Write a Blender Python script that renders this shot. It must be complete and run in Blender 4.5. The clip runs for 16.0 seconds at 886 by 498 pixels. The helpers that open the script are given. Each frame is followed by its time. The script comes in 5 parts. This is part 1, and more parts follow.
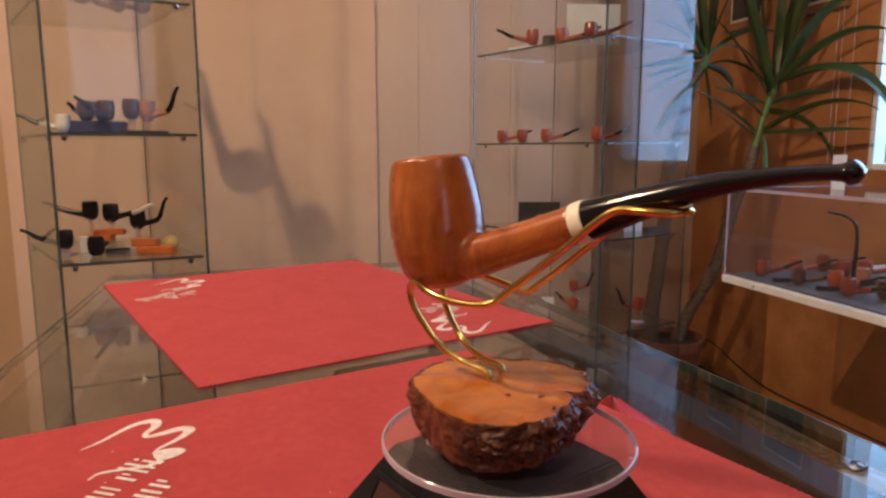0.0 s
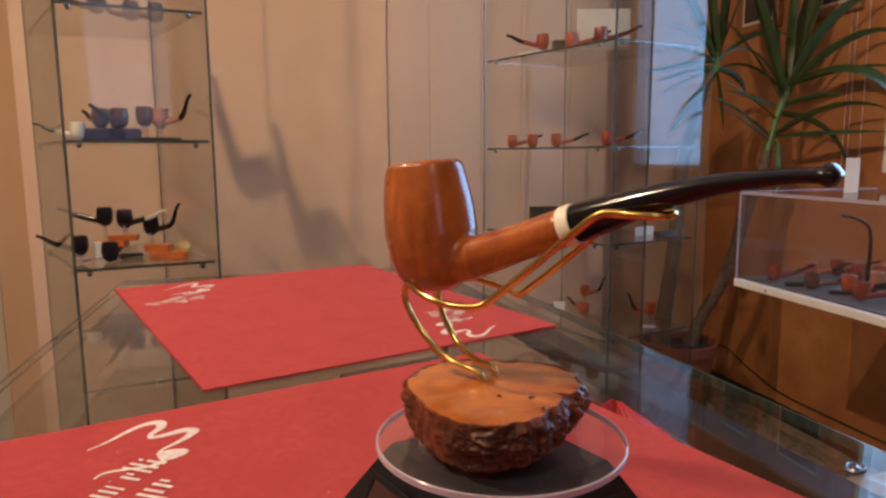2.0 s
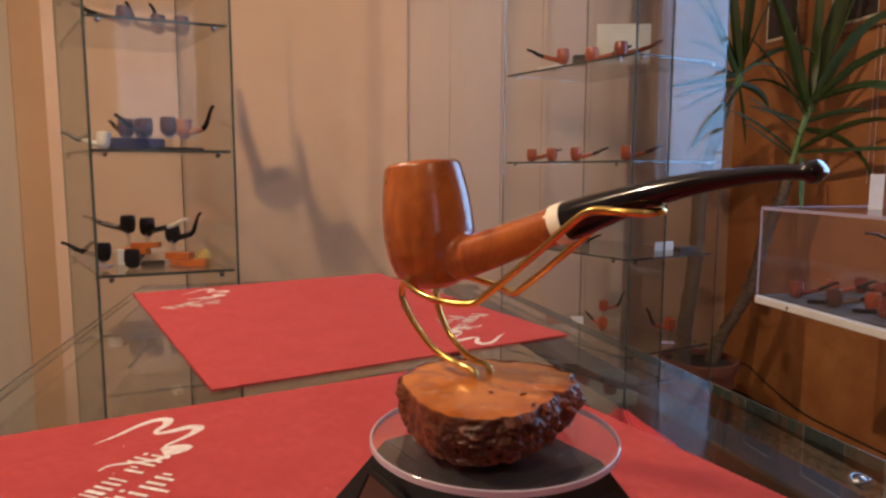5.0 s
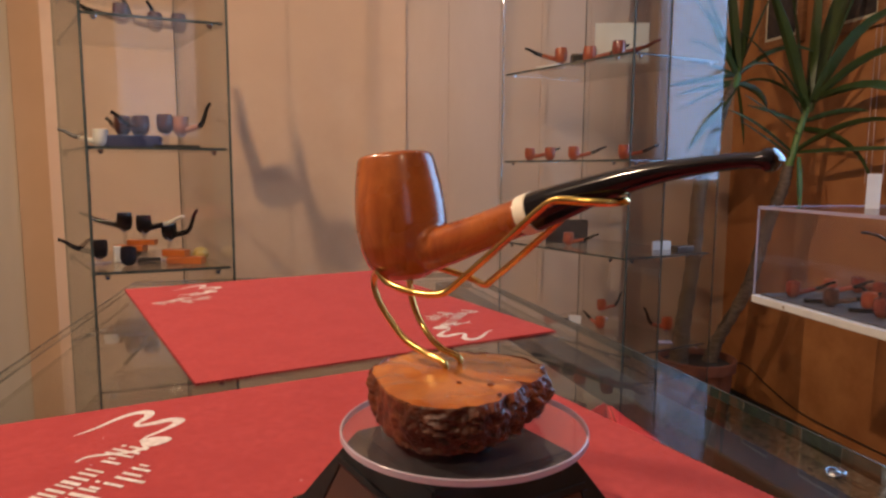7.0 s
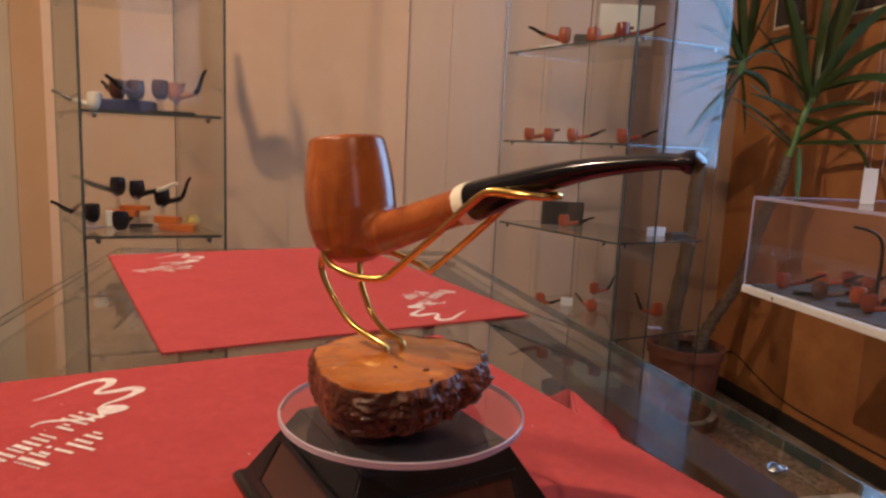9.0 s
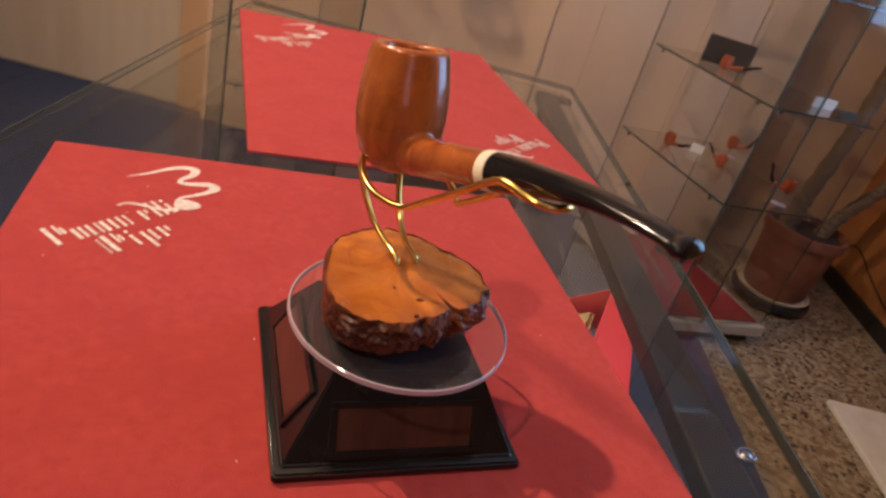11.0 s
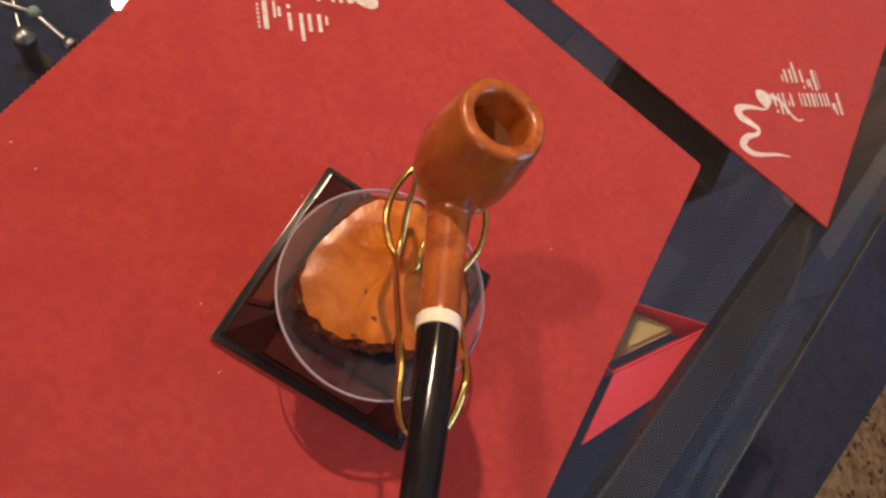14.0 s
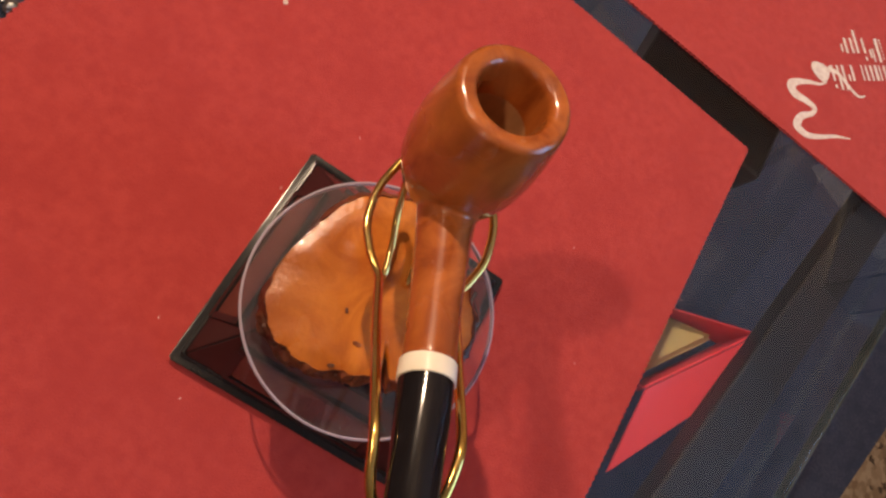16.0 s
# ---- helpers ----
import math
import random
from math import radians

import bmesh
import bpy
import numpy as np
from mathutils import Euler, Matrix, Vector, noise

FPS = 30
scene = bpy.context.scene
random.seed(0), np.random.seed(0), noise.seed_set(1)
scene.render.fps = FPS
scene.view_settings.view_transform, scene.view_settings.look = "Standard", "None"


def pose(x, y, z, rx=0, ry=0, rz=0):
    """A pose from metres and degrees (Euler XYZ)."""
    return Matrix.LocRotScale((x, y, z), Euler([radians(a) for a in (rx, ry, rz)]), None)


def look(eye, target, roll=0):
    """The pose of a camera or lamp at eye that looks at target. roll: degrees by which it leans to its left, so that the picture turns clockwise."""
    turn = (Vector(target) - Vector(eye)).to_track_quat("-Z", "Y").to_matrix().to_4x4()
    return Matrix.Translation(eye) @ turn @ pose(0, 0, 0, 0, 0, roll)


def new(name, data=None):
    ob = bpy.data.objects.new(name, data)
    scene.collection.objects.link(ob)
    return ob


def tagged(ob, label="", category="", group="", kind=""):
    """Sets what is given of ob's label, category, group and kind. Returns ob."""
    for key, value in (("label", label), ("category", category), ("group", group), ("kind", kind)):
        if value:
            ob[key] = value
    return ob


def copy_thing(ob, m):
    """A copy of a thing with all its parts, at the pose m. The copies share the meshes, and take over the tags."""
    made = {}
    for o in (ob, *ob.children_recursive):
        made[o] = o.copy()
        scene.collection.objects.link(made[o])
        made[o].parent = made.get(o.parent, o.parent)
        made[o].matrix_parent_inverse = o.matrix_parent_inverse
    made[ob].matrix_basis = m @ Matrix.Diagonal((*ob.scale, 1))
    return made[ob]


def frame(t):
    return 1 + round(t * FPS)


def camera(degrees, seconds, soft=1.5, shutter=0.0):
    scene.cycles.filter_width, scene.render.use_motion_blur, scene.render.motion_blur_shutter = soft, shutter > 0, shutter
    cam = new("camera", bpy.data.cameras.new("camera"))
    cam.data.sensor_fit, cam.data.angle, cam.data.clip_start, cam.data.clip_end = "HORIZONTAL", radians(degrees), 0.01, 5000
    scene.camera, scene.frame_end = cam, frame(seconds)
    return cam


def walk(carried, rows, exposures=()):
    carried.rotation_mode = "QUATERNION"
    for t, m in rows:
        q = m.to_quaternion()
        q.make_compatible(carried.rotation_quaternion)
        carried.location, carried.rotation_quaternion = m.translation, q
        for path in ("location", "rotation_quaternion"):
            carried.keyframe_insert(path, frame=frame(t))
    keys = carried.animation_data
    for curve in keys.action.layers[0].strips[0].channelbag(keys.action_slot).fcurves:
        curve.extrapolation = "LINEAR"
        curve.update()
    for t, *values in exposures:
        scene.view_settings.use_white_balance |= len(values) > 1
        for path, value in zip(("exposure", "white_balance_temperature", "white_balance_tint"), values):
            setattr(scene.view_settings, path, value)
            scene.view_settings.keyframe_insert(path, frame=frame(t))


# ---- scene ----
cam = camera(67.5, 16.0, soft=2.5, shutter=0.5)
PATH = [
    (0, (-0.094, -0.25, 1.067), (0.424, 1.66, 0.773), -0.1),
    (0.5, (-0.093, -0.249, 1.068), (0.421, 1.662, 0.778), -0.3),
    (1, (-0.089, -0.252, 1.069), (0.422, 1.66, 0.78), -0.4),
    (1.5, (-0.087, -0.255, 1.068), (0.409, 1.661, 0.784), -0.3),
    (2, (-0.087, -0.257, 1.067), (0.393, 1.665, 0.788), -0.4),
    (2.5, (-0.086, -0.258, 1.066), (0.388, 1.666, 0.792), -0.5),
    (3, (-0.082, -0.261, 1.065), (0.374, 1.669, 0.803), -0.4),
    (3.5, (-0.081, -0.264, 1.065), (0.366, 1.67, 0.82), -0.3),
    (4, (-0.081, -0.262, 1.062), (0.353, 1.676, 0.827), -0.2),
    (6.5, (-0.068, -0.268, 1.059), (0.345, 1.674, 0.822), 0.3),
    (7, (-0.065, -0.268, 1.057), (0.35, 1.674, 0.821), 0.3),
    (7.5, (-0.06, -0.274, 1.058), (0.358, 1.667, 0.816), 0.5),
    (8, (-0.056, -0.275, 1.056), (0.369, 1.663, 0.805), 0.6),
    (8.2, (-0.053, -0.276, 1.057), (0.373, 1.661, 0.801), 0.9),
    (10.5, (-0.018, -0.265, 1.101), (0.21, 1.583, 0.37), 11.1),
    (11, (-0.007, -0.26, 1.134), (0.123, 1.478, 0.154), 16.4),
    (11.5, (0.003, -0.245, 1.179), (0.065, 1.382, 0.017), 23.1),
    (12, (0.006, -0.22, 1.222), (0.017, 1.221, -0.164), 33.9),
    (12.5, (0.004, -0.185, 1.242), (-0.027, 1.1, -0.29), 42.0),
    (13, (0.008, -0.155, 1.251), (-0.038, 0.956, -0.411), 46.9),
    (13.5, (0.001, -0.128, 1.261), (0.021, 0.861, -0.477), 52.7),
    (14, (-0.005, -0.112, 1.255), (0.041, 0.764, -0.542), 54.8),
    (14.5, (-0.009, -0.098, 1.244), (0.049, 0.737, -0.573), 55.7),
    (15, (-0.003, -0.091, 1.235), (0.039, 0.729, -0.589), 54.5),
    (15.5, (-0.008, -0.085, 1.22), (0.06, 0.742, -0.599), 56.6),
    (16, (-0.009, -0.075, 1.21), (0.059, 0.719, -0.625), 56.8),
]
walk(cam, [(t, look(eye, target, roll)) for t, eye, target, roll in PATH],
     exposures=[(0, -0.05), (8.2, -0.08), (11, 0.05), (12.5, 0.08), (14, -0.07), (16, -0.12)])

# ---- world, lamps, exposure ----
world = bpy.data.worlds.new("world")
scene.world = world
world.use_nodes = True
sky = world.node_tree.nodes.new("ShaderNodeTexSky")
sky.sky_type, sky.sun_disc = "NISHITA", False
sky.sun_elevation, sky.sun_rotation = radians(30), radians(60)
world.node_tree.links.new(sky.outputs[0], world.node_tree.nodes["Background"].inputs[0])
world.node_tree.nodes["Background"].inputs[1].default_value = 0.12

TOP = 0.9          # upper face of the felt mats
GLASS_TOP = 0.898  # upper face of the counter's glass
WARM = (1.0, 0.71, 0.48)


def lamp(name, kind, place, target, watts, colour, size, spot=None, blend=0.6):
    data = bpy.data.lights.new(name, kind)
    data.energy, data.color = watts, colour
    if kind == "AREA":
        data.shape = "RECTANGLE"
        data.size, data.size_y = size
    else:
        data.shadow_soft_size = size
    if spot:
        data.spot_size, data.spot_blend = radians(spot), blend
    ob = new(name, data)
    ob.matrix_world = look(place, target)
    return ob


lamp("spot_key", "SPOT", (-0.86, -0.68, 2.42), (0.0, 0.5, 0.9), 54, WARM, 0.04, 130, 0.8)
lamp("spot_side", "SPOT", (-1.09, 0.47, 2.42), (0.8, 1.2, 0.9), 134, WARM, 0.022, 150, 0.85)
lamp("spot_far", "SPOT", (0.25, -1.5, 2.42), (-0.15, 2.3, 1.0), 31, WARM, 0.05, 54, 0.7)
lamp("daylight_side", "AREA", (1.905, 0.945, 1.65), (0.0, 0.945, 1.60), 14, (0.34, 0.58, 1.0), (1.14, 1.25))

# ---- materials ----


def material(name):
    m = bpy.data.materials.new(name)
    m.use_nodes = True
    nt = m.node_tree
    return m, nt, nt.nodes["Principled BSDF"]


def mixed(nt, fac, a, b):
    n = nt.nodes.new("ShaderNodeMix")
    n.data_type = "RGBA"
    n.inputs[6].default_value, n.inputs[7].default_value = (*a, 1), (*b, 1)
    nt.links.new(fac, n.inputs[0])
    return n


def noise_node(nt, scale, detail=4, rough=0.55, stretch=(1, 1, 1), distort=0.0):
    co = nt.nodes.new("ShaderNodeTexCoord")
    mp = nt.nodes.new("ShaderNodeMapping")
    mp.inputs["Scale"].default_value = stretch
    n = nt.nodes.new("ShaderNodeTexNoise")
    n.inputs["Scale"].default_value, n.inputs["Detail"].default_value = scale, detail
    n.inputs["Roughness"].default_value, n.inputs["Distortion"].default_value = rough, distort
    nt.links.new(co.outputs["Object"], mp.inputs[0])
    nt.links.new(mp.outputs[0], n.inputs[0])
    return n


def ramp(nt, src, lo, hi):
    r = nt.nodes.new("ShaderNodeMapRange")
    r.inputs[1].default_value, r.inputs[2].default_value = lo, hi
    nt.links.new(src, r.inputs[0])
    return r.outputs[0]


def surface(name, a, b, scale, rough=0.5, bump=0.0, bump_scale=None, metal=0.0, coat=0.0, stretch=(1, 1, 1), distort=0.0, third=None, sheen=0.0, lo=0.35, hi=0.65, spec=0.5, rough_var=0.08, dist=0.002):
    """Two tones mixed by noise at one scale, mottled at a broader one, with a fine bump."""
    m, nt, p = material(name)
    n = noise_node(nt, scale, 5, 0.6, stretch, distort)
    col = mixed(nt, ramp(nt, n.outputs[0], lo, hi), a, b)
    out = col.outputs[2]
    if third:
        n3 = noise_node(nt, scale * 0.17, 3, 0.5, stretch)
        c3 = mixed(nt, ramp(nt, n3.outputs[0], 0.45, 0.75), a, third)
        nt.links.new(out, c3.inputs[6])
        out = c3.outputs[2]
    nt.links.new(out, p.inputs["Base Color"])
    p.inputs["Metallic"].default_value = metal
    p.inputs["Specular IOR Level"].default_value = spec
    n2 = noise_node(nt, scale * 0.6, 3, 0.5)
    rr = nt.nodes.new("ShaderNodeMapRange")
    rr.inputs[3].default_value, rr.inputs[4].default_value = max(rough - rough_var, 0.02), rough + rough_var
    nt.links.new(n2.outputs[0], rr.inputs[0])
    nt.links.new(rr.outputs[0], p.inputs["Roughness"])
    if coat:
        p.inputs["Coat Weight"].default_value, p.inputs["Coat Roughness"].default_value = coat, 0.06
    if sheen:
        p.inputs["Sheen Weight"].default_value, p.inputs["Sheen Roughness"].default_value = sheen, 0.6
    if bump:
        nb = noise_node(nt, bump_scale or scale * 4, 4, 0.6, stretch)
        bp = nt.nodes.new("ShaderNodeBump")
        bp.inputs["Strength"].default_value, bp.inputs["Distance"].default_value = bump, dist
        nt.links.new(nb.outputs[0], bp.inputs["Height"])
        nt.links.new(bp.outputs[0], p.inputs["Normal"])
    return m


def clear(name, tint, ior=1.45, rough=0.0, haze=None):
    """Thin clear sheet: passes light straight through and mirrors by Fresnel's law."""
    m, nt, p = material(name)
    tr, gl, fr = (nt.nodes.new(k) for k in ("ShaderNodeBsdfTransparent", "ShaderNodeBsdfGlossy", "ShaderNodeLayerWeight"))
    pw, mr = nt.nodes.new("ShaderNodeMath"), nt.nodes.new("ShaderNodeMapRange")
    pw.operation, pw.inputs[1].default_value = "POWER", 4.2
    fr.inputs[0].default_value = 0.5
    mr.inputs[3].default_value, mr.inputs[4].default_value = 2 * ((ior - 1) / (ior + 1)) ** 2, 1.0
    nt.links.new(fr.outputs["Facing"], pw.inputs[0])
    nt.links.new(pw.outputs[0], mr.inputs[0])
    tr.inputs[0].default_value = (*tint, 1)
    gl.inputs["Roughness"].default_value = rough
    mx = nt.nodes.new("ShaderNodeMixShader")
    nt.links.new(mr.outputs[0], mx.inputs[0])
    nt.links.new(tr.outputs[0], mx.inputs[1])
    nt.links.new(gl.outputs[0], mx.inputs[2])
    out = mx.outputs[0]
    if haze:
        df, mh = nt.nodes.new("ShaderNodeBsdfDiffuse"), nt.nodes.new("ShaderNodeMixShader")
        df.inputs[0].default_value = (*haze[1], 1)
        mh.inputs[0].default_value = haze[0]
        nt.links.new(out, mh.inputs[1])
        nt.links.new(df.outputs[0], mh.inputs[2])
        out = mh.outputs[0]
    nt.links.new(out, nt.nodes["Material Output"].inputs[0])
    return m


def glowing(name, colour, strength):
    m, nt, p = material(name)
    p.inputs["Base Color"].default_value = (*colour, 1)
    p.inputs["Emission Color"].default_value = (*colour, 1)
    n = noise_node(nt, 3.0, 2, 0.5, (1, 1, 0.3))
    r = nt.nodes.new("ShaderNodeMapRange")
    r.inputs[3].default_value, r.inputs[4].default_value = strength * 0.6, strength * 1.3
    nt.links.new(n.outputs[0], r.inputs[0])
    nt.links.new(r.outputs[0], p.inputs["Emission Strength"])
    return m


FELT = surface("red_felt", (0.400, 0.049, 0.048), (0.465, 0.063, 0.059), 160, 0.95, 0.8, 1100, sheen=0.05, third=(0.395, 0.047, 0.046), spec=0.1, dist=0.001)
LINT = surface("lint", (0.62, 0.45, 0.42), (0.72, 0.60, 0.56), 400, 0.9)
INK = surface("white_print", (0.74, 0.69, 0.65), (0.58, 0.48, 0.45), 300, 0.8, 0.2, 900, dist=0.0005)
GLASS = clear("glass", (0.93, 0.95, 0.945))
CABINET_GLASS = clear("cabinet_glass", (0.92, 0.925, 0.91))
OLIVE_GLASS = clear("olive_glass", (0.80, 0.775, 0.67))
GREY_GLASS = clear("grey_glass", (0.66, 0.67, 0.68))
GLASS_EDGE = clear("glass_edge", (0.66, 0.71, 0.69), 1.5, 0.05, (0.22, (0.16, 0.18, 0.18)))
DARK_EDGE = surface("dark_edge", (0.035, 0.05, 0.05), (0.07, 0.085, 0.08), 40, 0.2)
ACRYLIC = clear("acrylic", (0.96, 0.95, 0.95), 1.49, 0.02, (0.012, (0.8, 0.75, 0.78)))
DISC_ACRYLIC = clear("disc_acrylic", (0.95, 0.94, 0.96), 1.49, 0.02, (0.03, (0.8, 0.75, 0.84)))
ACRYLIC_RIM = clear("acrylic_rim", (0.78, 0.72, 0.82), 1.49, 0.08, (0.42, (0.78, 0.70, 0.82)))
BRIAR = surface("briar", (0.25, 0.055, 0.010), (0.47, 0.135, 0.026), 55, 0.26, 0.05, 700, coat=0.7, stretch=(1, 1, 0.35), distort=1.2, third=(0.17, 0.032, 0.008), dist=0.0004)
BRIAR_RIM = surface("briar_bore", (0.30, 0.13, 0.05), (0.42, 0.20, 0.08), 120, 0.6, 0.2, 600, stretch=(1, 1, 0.3), dist=0.0005)
EBONITE = surface("ebonite", (0.006, 0.005, 0.006), (0.011, 0.009, 0.010), 80, 0.14, 0.02, 400, coat=0.1, rough_var=0.05, dist=0.0003, spec=0.35)
IVORY = surface("ivory", (0.80, 0.74, 0.60), (0.86, 0.82, 0.72), 60, 0.3, 0.05, 500, coat=0.3, dist=0.0003)
GOLD = surface("gold_wire", (0.80, 0.52, 0.13), (0.90, 0.64, 0.22), 120, 0.2, 0.05, 900, metal=1.0, rough_var=0.08, dist=0.0003)
BURL = surface("burl_top", (0.36, 0.092, 0.011), (0.62, 0.205, 0.026), 45, 0.26, 0.3, 500, coat=0.5, distort=1.1, third=(0.23, 0.054, 0.009), dist=0.0008)
BARK = surface("bark", (0.070, 0.018, 0.008), (0.27, 0.072, 0.022), 90, 0.40, 0.4, 320, coat=0.12, spec=0.4, distort=1.5, third=(0.018, 0.006, 0.004), dist=0.002)
PUTTY = clear("putty", (0.70, 0.68, 0.66), 1.45, 0.3, (0.45, (0.62, 0.58, 0.55)))
PLASTIC = surface("black_plastic", (0.008, 0.008, 0.009), (0.014, 0.013, 0.014), 60, 0.22, 0.04, 900, rough_var=0.07, dist=0.0003, spec=0.45)
SOLAR = surface("solar_cell", (0.045, 0.019, 0.015), (0.070, 0.029, 0.022), 25, 0.12, coat=0.4, stretch=(6, 1, 1), rough_var=0.03)
STEEL = surface("dull_steel", (0.22, 0.23, 0.25), (0.32, 0.33, 0.36), 90, 0.35, metal=1.0)
CHROME = surface("chrome", (0.72, 0.72, 0.74), (0.80, 0.80, 0.82), 90, 0.15, metal=1.0)
BRONZE = surface("bronze_rail", (0.013, 0.012, 0.012), (0.024, 0.021, 0.021), 14, 0.5, 0.1, 300, metal=0.2)
PLASTER = surface("peach_plaster", (0.74, 0.50, 0.33), (0.79, 0.56, 0.38), 6, 0.85, 0.25, 130, third=(0.70, 0.47, 0.31))
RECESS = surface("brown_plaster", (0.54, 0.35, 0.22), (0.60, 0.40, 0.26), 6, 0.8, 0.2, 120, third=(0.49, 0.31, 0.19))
PANEL = surface("panel_board", (0.66, 0.465, 0.32), (0.70, 0.505, 0.355), 5, 0.7, 0.12, 90, stretch=(1.6, 1.6, 0.5), third=(0.63, 0.44, 0.30))
OCHRE = surface("ochre_paint", (0.37, 0.142, 0.043), (0.49, 0.212, 0.070), 7, 0.6, 0.25, 110, third=(0.28, 0.100, 0.033))
PILASTER = surface("orange_paint", (0.62, 0.40, 0.24), (0.67, 0.44, 0.27), 5, 0.8, 0.2, 120, third=(0.58, 0.37, 0.22))
CURTAIN = surface("curtain_cloth", (0.62, 0.50, 0.35), (0.66, 0.54, 0.39), 8, 0.9, 0.15, 400, stretch=(2, 2, 0.3), third=(0.56, 0.45, 0.32), dist=0.0003)
CARPET = surface("blue_carpet", (0.055, 0.072, 0.135), (0.090, 0.112, 0.190), 160, 0.95, 0.8, 700, third=(0.05, 0.07, 0.13), spec=0.1)
CEILING = surface("ceiling_paint", (0.74, 0.66, 0.56), (0.78, 0.71, 0.62), 4, 0.9, 0.1, 80)
WHITE = surface("white_paint", (0.74, 0.73, 0.71), (0.82, 0.81, 0.79), 20, 0.5, 0.08, 200)
GREY_PAINT = surface("grey_paint", (0.40, 0.37, 0.34), (0.47, 0.44, 0.41), 20, 0.5, 0.08, 200)
CARD_BLACK = surface("black_card", (0.012, 0.011, 0.012), (0.025, 0.023, 0.022), 30, 0.35)
TERRACOTTA = surface("terracotta", (0.20, 0.065, 0.035), (0.27, 0.095, 0.052), 18, 0.75, 0.3, 140, third=(0.16, 0.052, 0.030))
SOIL = surface("soil", (0.030, 0.020, 0.014), (0.07, 0.048, 0.03), 90, 0.95, 1.0, 160, dist=0.01)
TRUNK = surface("yucca_bark", (0.10, 0.065, 0.04), (0.22, 0.15, 0.10), 45, 0.85, 0.9, 120, stretch=(1, 1, 2.5), dist=0.006)
LEAF = surface("yucca_leaf", (0.026, 0.043, 0.008), (0.050, 0.070, 0.013), 14, 0.42, 0.2, 120, stretch=(1, 1, 1), third=(0.030, 0.055, 0.012))
YOUNG_LEAF = surface("young_leaf", (0.075, 0.14, 0.022), (0.11, 0.19, 0.035), 14, 0.4, 0.2, 120)
WOOD_FRAME = surface("frame_wood", (0.22, 0.09, 0.03), (0.32, 0.14, 0.05), 20, 0.4, 0.15, 200, stretch=(1, 1, 6))
PAPER = surface("mount_paper", (0.62, 0.55, 0.40), (0.68, 0.61, 0.46), 12, 0.85)
PICTURE = surface("dark_print", (0.022, 0.018, 0.020), (0.075, 0.055, 0.045), 9, 0.5, distort=2.0)
BOX_RED = surface("red_card", (0.78, 0.055, 0.085), (0.84, 0.07, 0.10), 30, 0.5, 0.05, 200)
TEAL = surface("teal_plastic", (0.22, 0.34, 0.34), (0.28, 0.40, 0.40), 60, 0.4)
NAVY = surface("navy_card", (0.025, 0.035, 0.10), (0.045, 0.06, 0.15), 30, 0.6)
STRAW = surface("straw_resin", (0.50, 0.33, 0.08), (0.62, 0.44, 0.14), 60, 0.4, 0.3, 200, coat=0.4)
ORANGE_WOOD = surface("orange_wood", (0.46, 0.10, 0.016), (0.58, 0.15, 0.026), 50, 0.4, 0.1, 300, coat=0.3)
TAN_BRIAR = surface("tan_briar", (0.30, 0.11, 0.06), (0.44, 0.20, 0.12), 60, 0.35, coat=0.4)
KHAKI = surface("khaki_paper", (0.42, 0.36, 0.16), (0.50, 0.43, 0.21), 40, 0.8, 0.3, 120)
RED_CLOTH = surface("dark_red_cloth", (0.26, 0.014, 0.022), (0.33, 0.025, 0.03), 40, 0.9, 0.4, 400)
AMBER = surface("amber_wood", (0.30, 0.048, 0.016), (0.42, 0.078, 0.022), 60, 0.35, coat=0.4)
STONE_GREY = surface("grey_tray", (0.06, 0.056, 0.052), (0.10, 0.094, 0.088), 30, 0.6)
SKYGLOW = glowing("daylight_blue", (0.34, 0.58, 1.0), 3.0)
STREETGLOW = glowing("street_daylight", (0.62, 0.72, 1.0), 0.9)


